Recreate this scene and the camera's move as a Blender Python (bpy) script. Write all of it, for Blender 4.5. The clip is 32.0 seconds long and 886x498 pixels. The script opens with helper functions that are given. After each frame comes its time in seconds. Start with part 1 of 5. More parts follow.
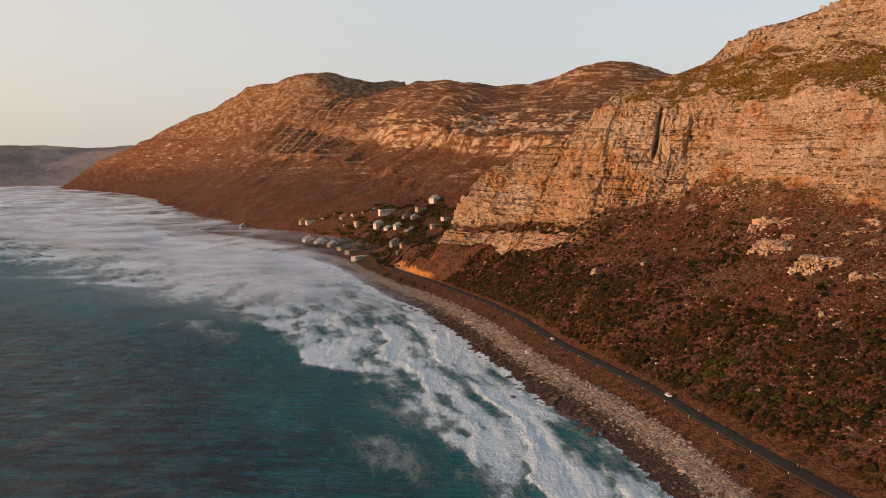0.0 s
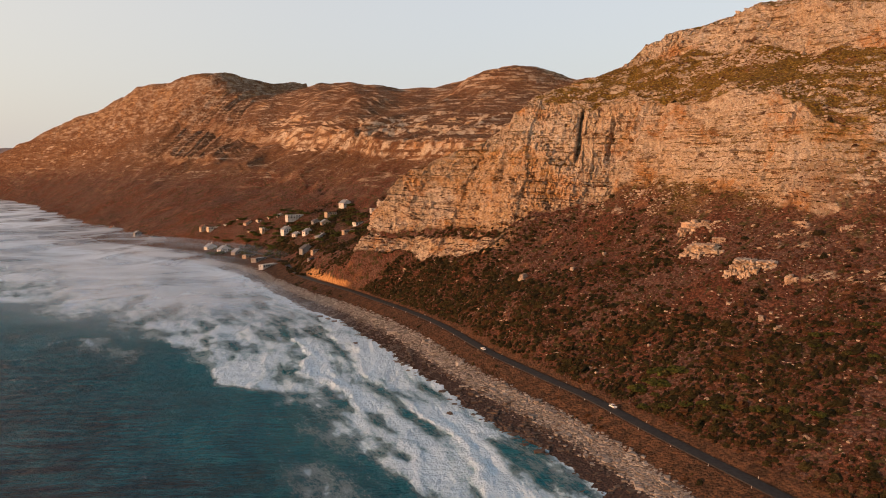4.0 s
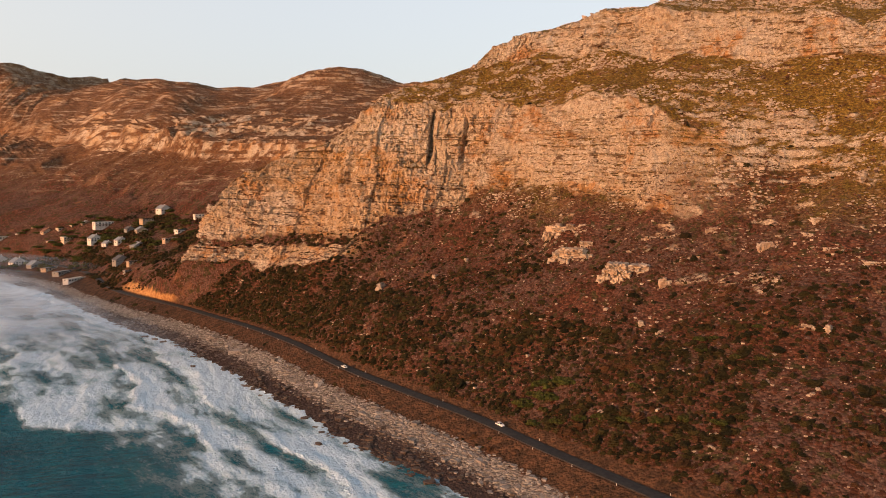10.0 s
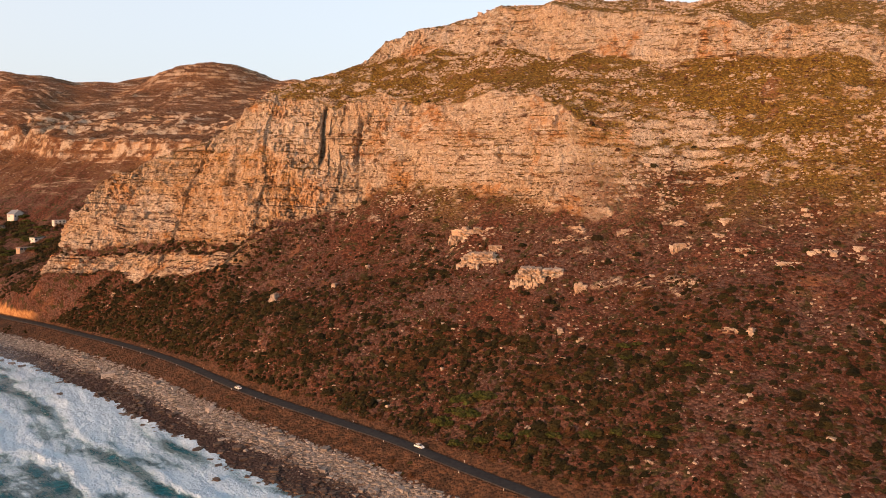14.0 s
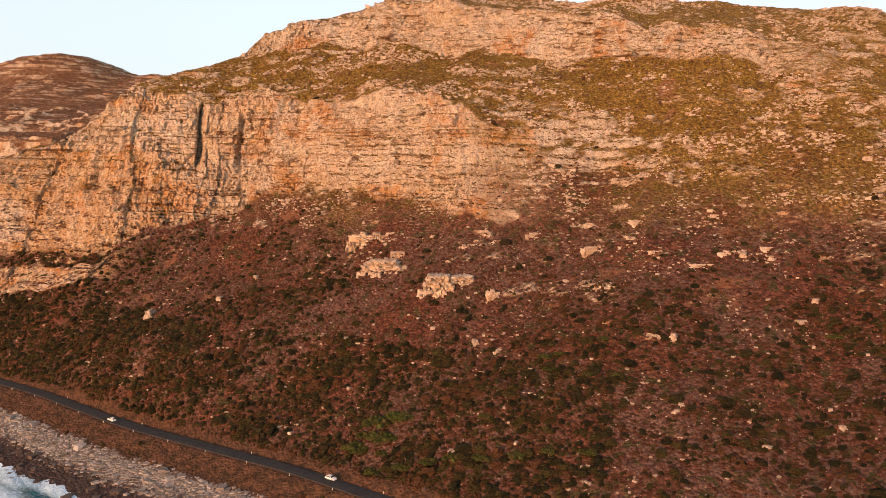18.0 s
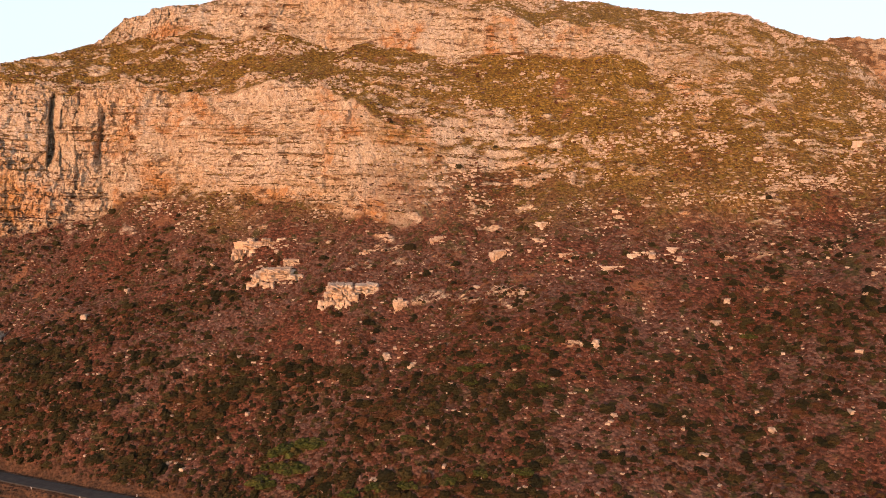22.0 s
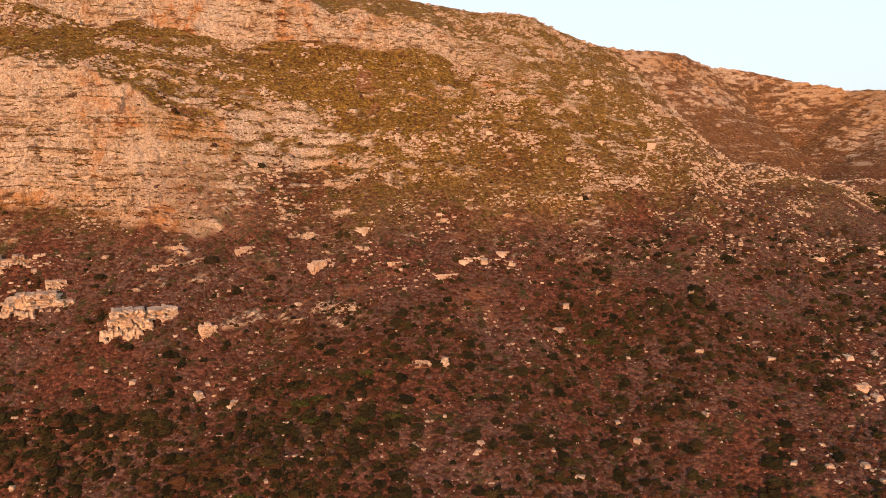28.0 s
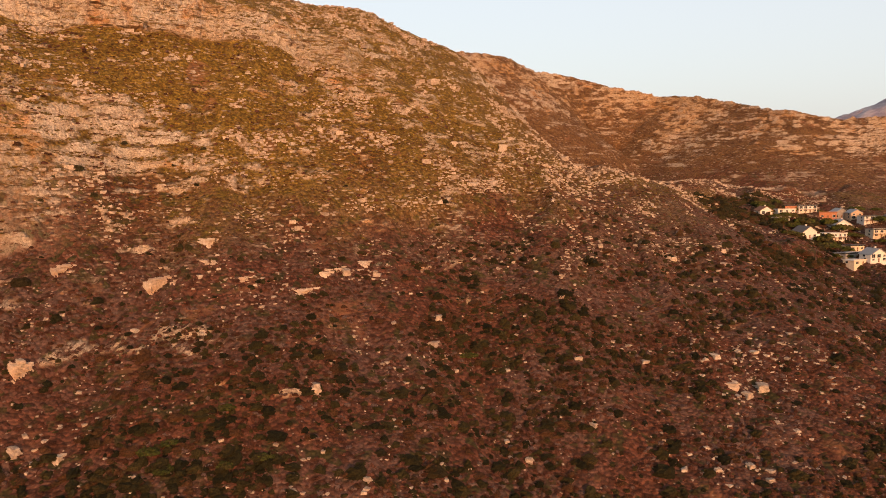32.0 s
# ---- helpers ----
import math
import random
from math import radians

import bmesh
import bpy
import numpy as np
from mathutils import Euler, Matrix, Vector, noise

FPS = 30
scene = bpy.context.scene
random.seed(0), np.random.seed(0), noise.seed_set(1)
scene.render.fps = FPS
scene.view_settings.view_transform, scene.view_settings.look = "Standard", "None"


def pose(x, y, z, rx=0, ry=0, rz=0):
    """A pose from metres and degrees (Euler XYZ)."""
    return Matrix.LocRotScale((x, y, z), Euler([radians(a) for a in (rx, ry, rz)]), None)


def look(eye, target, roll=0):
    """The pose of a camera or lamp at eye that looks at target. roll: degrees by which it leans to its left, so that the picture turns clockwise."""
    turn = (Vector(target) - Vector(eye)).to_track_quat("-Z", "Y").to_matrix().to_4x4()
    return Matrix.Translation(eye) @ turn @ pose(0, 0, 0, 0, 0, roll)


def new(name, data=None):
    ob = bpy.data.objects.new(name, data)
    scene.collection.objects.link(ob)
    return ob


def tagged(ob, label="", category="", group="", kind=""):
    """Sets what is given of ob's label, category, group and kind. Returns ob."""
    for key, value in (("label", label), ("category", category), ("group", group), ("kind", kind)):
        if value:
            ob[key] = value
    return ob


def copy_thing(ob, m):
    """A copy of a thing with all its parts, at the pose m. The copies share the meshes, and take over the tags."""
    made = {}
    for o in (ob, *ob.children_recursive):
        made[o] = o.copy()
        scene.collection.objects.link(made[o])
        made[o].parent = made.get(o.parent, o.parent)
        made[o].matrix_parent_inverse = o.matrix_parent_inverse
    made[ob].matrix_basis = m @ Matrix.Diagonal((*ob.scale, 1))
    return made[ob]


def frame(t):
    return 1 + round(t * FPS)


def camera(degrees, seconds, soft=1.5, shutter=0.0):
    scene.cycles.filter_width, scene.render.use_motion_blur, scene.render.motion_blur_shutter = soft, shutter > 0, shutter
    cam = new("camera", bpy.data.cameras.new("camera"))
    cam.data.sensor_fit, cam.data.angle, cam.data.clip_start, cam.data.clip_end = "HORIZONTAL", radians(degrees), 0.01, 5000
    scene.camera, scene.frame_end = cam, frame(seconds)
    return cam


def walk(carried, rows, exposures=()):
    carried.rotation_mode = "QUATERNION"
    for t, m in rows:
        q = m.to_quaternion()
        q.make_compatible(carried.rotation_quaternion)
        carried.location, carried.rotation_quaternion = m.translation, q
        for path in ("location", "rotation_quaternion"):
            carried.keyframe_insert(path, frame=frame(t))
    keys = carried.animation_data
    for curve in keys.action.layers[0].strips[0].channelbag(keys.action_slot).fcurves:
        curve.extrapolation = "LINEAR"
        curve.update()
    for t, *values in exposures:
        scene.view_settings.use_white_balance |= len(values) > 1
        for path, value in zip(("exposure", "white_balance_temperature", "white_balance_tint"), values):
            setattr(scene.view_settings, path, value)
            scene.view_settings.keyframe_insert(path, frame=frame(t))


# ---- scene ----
cam = camera(59.82, 32.0, 1.0)
PATH = [  # seconds, x, y, z, heading, tilt, lean
    (0.0, 0.00, 0.00, 120.40, -0.000, -6.371, -0.227),
    (0.5, -1.75, 3.30, 120.47, 0.830, -6.348, -0.264),
    (1.0, -3.53, 6.58, 120.53, 1.678, -6.299, -0.293),
    (1.5, -5.34, 9.81, 120.54, 2.527, -6.268, -0.297),
    (2.0, -7.20, 12.99, 120.47, 3.372, -6.248, -0.266),
    (2.5, -9.09, 16.16, 120.29, 4.250, -6.219, -0.236),
    (3.0, -10.93, 19.36, 120.02, 5.290, -6.171, -0.215),
    (3.5, -12.66, 22.61, 119.74, 6.363, -6.128, -0.208),
    (5.5, -19.13, 35.89, 118.85, 10.780, -5.963, -0.060),
    (6.0, -20.68, 39.19, 118.63, 11.898, -5.938, -0.010),
    (6.5, -22.18, 42.45, 118.40, 13.028, -5.910, 0.026),
    (7.0, -23.61, 45.67, 118.14, 14.166, -5.870, 0.091),
    (7.5, -24.94, 48.87, 117.85, 15.299, -5.828, 0.138),
    (8.0, -26.19, 52.16, 117.56, 16.463, -5.786, 0.168),
    (8.5, -27.40, 55.62, 117.28, 17.617, -5.743, 0.204),
    (9.0, -28.67, 59.26, 117.06, 18.805, -5.714, 0.233),
    (9.5, -29.96, 63.03, 116.94, 20.006, -5.694, 0.257),
    (10.0, -31.14, 66.83, 116.94, 21.218, -5.662, 0.254),
    (10.5, -32.14, 70.63, 117.01, 22.421, -5.668, 0.267),
    (11.0, -32.91, 74.41, 117.11, 23.595, -5.655, 0.244),
    (11.5, -33.48, 78.15, 117.19, 24.759, -5.664, 0.196),
    (12.0, -33.85, 81.89, 117.26, 25.909, -5.673, 0.173),
    (12.5, -34.09, 85.61, 117.31, 27.053, -5.665, 0.165),
    (13.0, -34.22, 89.30, 117.33, 28.193, -5.652, 0.143),
    (13.5, -34.28, 92.92, 117.36, 29.335, -5.629, 0.135),
    (14.0, -34.28, 96.56, 117.42, 30.495, -5.612, 0.104),
    (14.5, -34.24, 100.26, 117.52, 31.670, -5.611, 0.061),
    (16.5, -33.93, 115.35, 118.05, 36.522, -5.604, -0.016),
    (17.0, -33.83, 119.21, 118.11, 37.770, -5.601, -0.042),
    (17.5, -33.72, 123.08, 118.11, 39.025, -5.595, -0.054),
    (18.0, -33.57, 126.93, 118.08, 40.305, -5.593, -0.030),
    (18.5, -33.43, 130.81, 118.06, 41.600, -5.581, -0.037),
    (19.0, -33.38, 134.66, 118.08, 42.918, -5.580, -0.043),
    (19.5, -33.38, 138.50, 118.15, 44.245, -5.602, -0.020),
    (20.0, -33.39, 142.32, 118.24, 45.580, -5.627, -0.006),
    (20.5, -33.32, 146.10, 118.39, 46.917, -5.637, -0.033),
    (21.0, -33.09, 149.85, 118.57, 48.245, -5.666, -0.059),
    (21.5, -32.71, 153.57, 118.77, 49.581, -5.687, -0.101),
    (22.0, -32.17, 157.23, 118.93, 50.907, -5.700, -0.099),
    (22.5, -31.43, 160.82, 119.02, 52.214, -5.732, -0.092),
    (23.0, -30.53, 164.35, 119.10, 53.490, -5.740, -0.063),
    (23.5, -29.53, 167.87, 119.17, 54.780, -5.712, -0.111),
    (24.0, -28.53, 171.41, 119.28, 56.060, -5.732, -0.132),
    (24.5, -27.58, 175.01, 119.40, 57.361, -5.791, -0.064),
    (25.0, -26.57, 178.68, 119.51, 58.687, -5.841, 0.026),
    (25.5, -25.30, 182.42, 119.51, 60.026, -5.843, 0.085),
    (27.5, -18.60, 197.45, 119.01, 67.623, -5.723, 0.053),
    (28.0, -16.48, 201.16, 118.69, 69.534, -5.661, 0.033),
    (28.5, -14.03, 204.79, 118.25, 71.404, -5.590, 0.054),
    (29.0, -11.45, 208.28, 117.79, 73.218, -5.531, 0.104),
    (29.5, -9.00, 211.55, 117.48, 74.995, -5.480, 0.068),
    (30.0, -6.74, 214.54, 117.43, 76.717, -5.452, -0.062),
    (30.5, -4.66, 217.24, 117.67, 78.441, -5.474, -0.084),
    (31.0, -2.60, 219.66, 118.15, 80.166, -5.533, -0.133),
    (31.5, -0.46, 221.86, 118.76, 81.934, -5.565, -0.167),
    (32.0, 1.79, 223.99, 119.38, 83.160, -5.598, -0.161),
]
walk(cam, [(t, pose(x, y, z, 0, 0, -h) @ pose(0, 0, 0, 90 + p, 0, 0) @ pose(0, 0, 0, 0, 0, r)) for t, x, y, z, h, p, r in PATH],
     [(0, -0.30, 6300, 10), (3, -0.25, 6300, 10), (6, -0.18, 6250, 10), (9, -0.09, 6300, 10), (13, 0.06, 6020, 9.5), (19, 0.24, 5800, 9), (25, 0.28, 5580, 9), (28, 0.18, 5850, 9.5), (32, 0.0, 6400, 10)])

# ---- sky, sun and exposure ----
SUN_HEADING, SUN_HEIGHT = -109.0, 9.0
world = bpy.data.worlds.new("evening_sky")
scene.world = world
world.use_nodes = True
wn, wl = world.node_tree.nodes, world.node_tree.links
sky = wn.new("ShaderNodeTexSky")
sky.sky_type = 'NISHITA'
sky.sun_disc = False
sky.sun_elevation = radians(SUN_HEIGHT)
sky.sun_rotation = radians(SUN_HEADING)
sky.air_density, sky.dust_density, sky.ozone_density = 1.0, 4.0, 1.5
wn["Background"].inputs["Strength"].default_value = 0.100
haze = wn.new("ShaderNodeMix")                                # thin high cloud over the whole sky
haze.data_type, haze.blend_type = 'RGBA', 'ADD'
haze.inputs[0].default_value = 1.0
way_ = wn.new("ShaderNodeTexCoord").outputs["Generated"]
toward = wn.new("ShaderNodeVectorMath")                       # the cloud is warmer and brighter towards the low sun
toward.operation = 'DOT_PRODUCT'
toward.inputs[1].default_value = (math.sin(radians(SUN_HEADING)), math.cos(radians(SUN_HEADING)), 0.0)
wl.new(way_, toward.inputs[0])
warmth = wn.new("ShaderNodeMapRange")
warmth.interpolation_type = 'SMOOTHSTEP'
warmth.inputs["From Min"].default_value, warmth.inputs["From Max"].default_value = -0.55, 0.55
wl.new(toward.outputs["Value"], warmth.inputs["Value"])
tone = wn.new("ShaderNodeMix")
tone.data_type = 'RGBA'
tone.inputs[6].default_value, tone.inputs[7].default_value = (6.45, 6.2, 6.05, 1.0), (8.2, 7.1, 5.9, 1.0)
wl.new(warmth.outputs[0], tone.inputs[0])
upward = wn.new("ShaderNodeSeparateXYZ")                      # and thins out overhead
wl.new(way_, upward.inputs[0])
thin = wn.new("ShaderNodeMapRange")
thin.interpolation_type = 'SMOOTHSTEP'
for key, value in (("From Min", 0.30), ("From Max", 0.95), ("To Min", 1.0), ("To Max", 0.30)):
    thin.inputs[key].default_value = value
wl.new(upward.outputs["Z"], thin.inputs["Value"])
veil_ = wn.new("ShaderNodeVectorMath")
veil_.operation = 'SCALE'
wl.new(tone.outputs[2], veil_.inputs[0])
wl.new(thin.outputs[0], veil_.inputs["Scale"])
wl.new(veil_.outputs["Vector"], haze.inputs[7])
wl.new(sky.outputs[0], haze.inputs[6])
wl.new(haze.outputs[2], wn["Background"].inputs["Color"])
sun = new("sun", bpy.data.lights.new("sun", 'SUN'))
sun.data.energy, sun.data.angle, sun.data.color = 5.5, radians(0.6), (1.0, 0.395, 0.140)
_sh, _se = radians(SUN_HEADING), radians(SUN_HEIGHT)
sun.matrix_world = look((900 * math.sin(_sh) * math.cos(_se), 900 * math.cos(_sh) * math.cos(_se), 900 * math.sin(_se)), (0, 0, 0))

# ---- noise ----
_rng = np.random.default_rng(7)
PERM = np.concatenate([_rng.permutation(256)] * 3)
GRAD = _rng.normal(size=(256, 3))
GRAD /= np.linalg.norm(GRAD, axis=1)[:, None]
HASH = _rng.random(65536)


def perlin(p):
    """Gradient noise of points (n, 3), about -0.7 to 0.7."""
    i = np.floor(p).astype(int)
    f = p - i
    w = f * f * f * (f * (f * 6 - 15) + 10)
    out = np.zeros(len(p))
    for dx in (0, 1):
        wx = w[:, 0] if dx else 1 - w[:, 0]
        for dy in (0, 1):
            wy = w[:, 1] if dy else 1 - w[:, 1]
            for dz in (0, 1):
                wz = w[:, 2] if dz else 1 - w[:, 2]
                h = PERM[PERM[PERM[(i[:, 0] + dx) & 255] + ((i[:, 1] + dy) & 255)] + ((i[:, 2] + dz) & 255)]
                g = GRAD[h]
                out += wx * wy * wz * (g[:, 0] * (f[:, 0] - dx) + g[:, 1] * (f[:, 1] - dy) + g[:, 2] * (f[:, 2] - dz))
    return out


def fbm(p, octaves=4, gain=0.5):
    out, amp = np.zeros(len(p)), 1.0
    q = np.array(p, float)
    for k in range(octaves):
        out += amp * perlin(q + 17.3 * k)
        q = q * 2.03
        amp *= gain
    return out


def rand_of(*ids):
    """A repeatable random number from whole-number arrays."""
    h = np.zeros(np.shape(ids[0]), dtype=np.int64)
    for k, a in enumerate(ids):
        h = (h * 7919 + np.asarray(a, dtype=np.int64) * (104729 + 2 * k) + 1013) & 0x7FFFFFFF
        h = (h ^ (h >> 7)) & 0x7FFFFFFF
    return HASH[(h * 2654435761 >> 5) & 65535]


def smooth(a, b, x):
    t = np.clip((x - a) / (b - a), 0, 1)
    return t * t * (3 - 2 * t)


def curve(u, ku, kv):
    """Smooth curve through knots (ku, kv) with no overshoot."""
    ku, kv = np.asarray(ku, float), np.asarray(kv, float)
    h = np.diff(ku)
    d = np.diff(kv) / h
    m = np.zeros(len(ku))
    same = d[1:] * d[:-1] > 0
    m[1:-1][same] = 2 * d[1:][same] * d[:-1][same] / (d[1:][same] + d[:-1][same])
    m[0], m[-1] = d[0], d[-1]
    k = np.clip(np.searchsorted(ku, u) - 1, 0, len(h) - 1)
    t = (u - ku[k]) / h[k]
    return ((1 + 2 * t) * (1 - t) ** 2 * kv[k] + t * (1 - t) ** 2 * h[k] * m[k]
            + t * t * (3 - 2 * t) * kv[k + 1] + t * t * (t - 1) * h[k] * m[k + 1])


# ---- the lie of the land: cross-sections from the shore to the crest ----
SECTIONS = []


def section(shore, berm, road, bank, slope, foot, cliff, shelf, upper, crest, back):
    """One cross-section: shore, top of the boulder beach, middle of the road, bank above it, slope, foot and top of
    the cliff, foot and top of the upper cliff, crest, and the land behind."""
    x, y = shore
    away = Vector((berm[0] - x, berm[1] - y)).normalized()
    across = Vector((road[0] - berm[0], road[1] - berm[1])).normalized() * 4.6
    SECTIONS.append([(x - 70 * away.x, y - 70 * away.y, -7), (x, y, -0.4), (*berm, 5.5),
                     (road[0] - across.x, road[1] - across.y, road[2] - 0.1), (road[0] + across.x, road[1] + across.y, road[2] + 0.1),
                     bank, slope, foot, cliff, shelf, upper, crest, back])


section((60, -420), (75, -420), (110, -420, 12), (190, -400, 30), (310, -360, 50), (430, -320, 72), (450, -315, 78), (620, -260, 115), (635, -255, 122), (860, -200, 160), (1300, -100, 175))
section((75, -180), (90, -178), (128, -172, 12), (200, -150, 26), (300, -120, 42), (420, -90, 62), (440, -85, 68), (600, -60, 104), (612, -58, 110), (720, -60, 122), (1250, 20, 120))
section((88, -30), (103, -27), (138, -22, 11), (200, 0, 26), (300, 25, 46), (420, 45, 70), (440, 50, 75), (560, 62, 100), (575, 64, 106), (650, 62, 108), (800, 60, 104))
section((95, 80), (111, 84), (144, 92, 11), (198, 115, 29), (262, 142, 50), (349, 160, 85), (365, 163, 91), (440, 174, 112), (471, 180, 120), (500, 190, 119), (640, 215, 96))
section((96, 170), (113, 175), (142, 190, 11), (204, 203, 33), (264, 225, 62), (340, 222, 98), (352, 223, 103), (409, 237, 134), (432, 246, 146), (506, 281, 197), (640, 300, 150))
section((91, 240), (108, 246), (126, 259, 11), (184, 278, 40), (236, 293, 66), (285, 306, 98), (302, 311, 112), (382, 338, 177), (398, 345, 194), (470, 350, 222), (660, 390, 240))
section((84, 300), (100, 309), (111, 322, 10.5), (156, 334, 36), (200, 350, 60), (248, 362, 92), (285, 373, 113), (352, 392, 182), (366, 399, 206), (430, 420, 232), (610, 460, 242))
section((71, 350), (88, 359), (101, 366, 10.5), (138, 379, 29), (192, 398, 68), (228, 408, 97), (246, 430, 150), (322, 448, 186), (338, 456, 222), (400, 482, 242), (570, 530, 248))
section((57, 392), (74, 401), (87, 410, 10.5), (119, 424, 31), (180, 436, 72), (214, 455, 102), (236, 472, 164), (294, 497, 194), (308, 505, 228), (362, 536, 246), (530, 590, 250))
section((41, 446), (58, 454), (71, 462, 10.5), (97, 480, 38), (150, 496, 62), (198, 520, 108), (212, 530, 166), (262, 548, 199), (276, 556, 230), (330, 590, 246), (510, 650, 250))
section((24, 520), (40, 530), (54, 540, 10.5), (82, 543, 30), (128, 549, 60), (168, 572, 95), (182, 582, 167), (235, 594, 202), (247, 600, 223), (300, 640, 231), (490, 700, 245))
section((4, 585), (20, 591), (36, 597, 10.5), (60, 596, 25), (90, 590, 52), (112, 596, 76), (140, 626, 168), (213, 630, 199), (223, 637, 205), (285, 695, 210), (480, 760, 222))
section((-18, 650), (-5, 656), (9, 664, 10.5), (32, 656, 23), (54, 650, 44), (74, 654, 70), (104, 672, 138), (188, 690, 170), (198, 700, 174), (265, 765, 182), (470, 830, 190))
section((-37, 690), (-24, 694), (-6, 701, 10.5), (14, 690, 25), (34, 684, 46), (48, 684, 66), (60, 694, 119), (148, 714, 145), (158, 724, 150), (245, 812, 166), (475, 915, 197))
section((-57, 735), (-45, 735), (-24, 738, 10.5), (-14, 720, 28), (-4, 713, 46), (8, 714, 62), (22, 725, 92), (108, 745, 116), (117, 754, 121), (225, 860, 150), (480, 1000, 205))
section((-85, 810), (-74, 808), (-57, 808, 11), (-30, 806, 30), (0, 810, 42), (40, 830, 58), (50, 836, 62), (165, 925, 128), (175, 935, 150), (300, 1050, 188), (500, 1250, 255))
section((-150, 960), (-139, 957), (-88, 930, 13), (-62, 932, 28), (-32, 938, 45), (15, 955, 64), (25, 960, 68), (108, 1028, 130), (117, 1037, 155), (240, 1150, 190), (470, 1360, 275))
section((-255, 1080), (-244, 1076), (-160, 1055, 15), (-115, 1052, 34), (-75, 1050, 54), (-30, 1070, 74), (-22, 1074, 78), (38, 1130, 138), (46, 1138, 160), (160, 1260, 205), (400, 1500, 300))
section((-420, 1250), (-409, 1246), (-330, 1220, 15), (-255, 1205, 34), (-180, 1205, 60), (-95, 1230, 100), (-85, 1236, 106), (-20, 1278, 145), (-12, 1288, 172), (100, 1420, 235), (360, 1600, 330))
section((-620, 1560), (-608, 1556), (-540, 1540, 15), (-460, 1530, 36), (-385, 1540, 78), (-310, 1610, 130), (-300, 1620, 140), (-275, 1800, 185), (-262, 1815, 210), (-240, 2010, 300), (-40, 2200, 330))
section((-1050, 2350), (-1035, 2350), (-960, 2320, 16), (-880, 2310, 40), (-780, 2300, 95), (-690, 2290, 150), (-680, 2288, 158), (-560, 2250, 240), (-545, 2245, 255), (-380, 2160, 350), (-160, 2260, 352))
section((-1580, 2980), (-1565, 2980), (-1540, 2975, 14), (-1480, 2960, 30), (-1400, 2930, 62), (-1290, 2860, 115), (-1275, 2850, 121), (-1080, 2720, 200), (-1060, 2705, 212), (-800, 2560, 306), (-500, 2700, 280))

# ---- materials ----


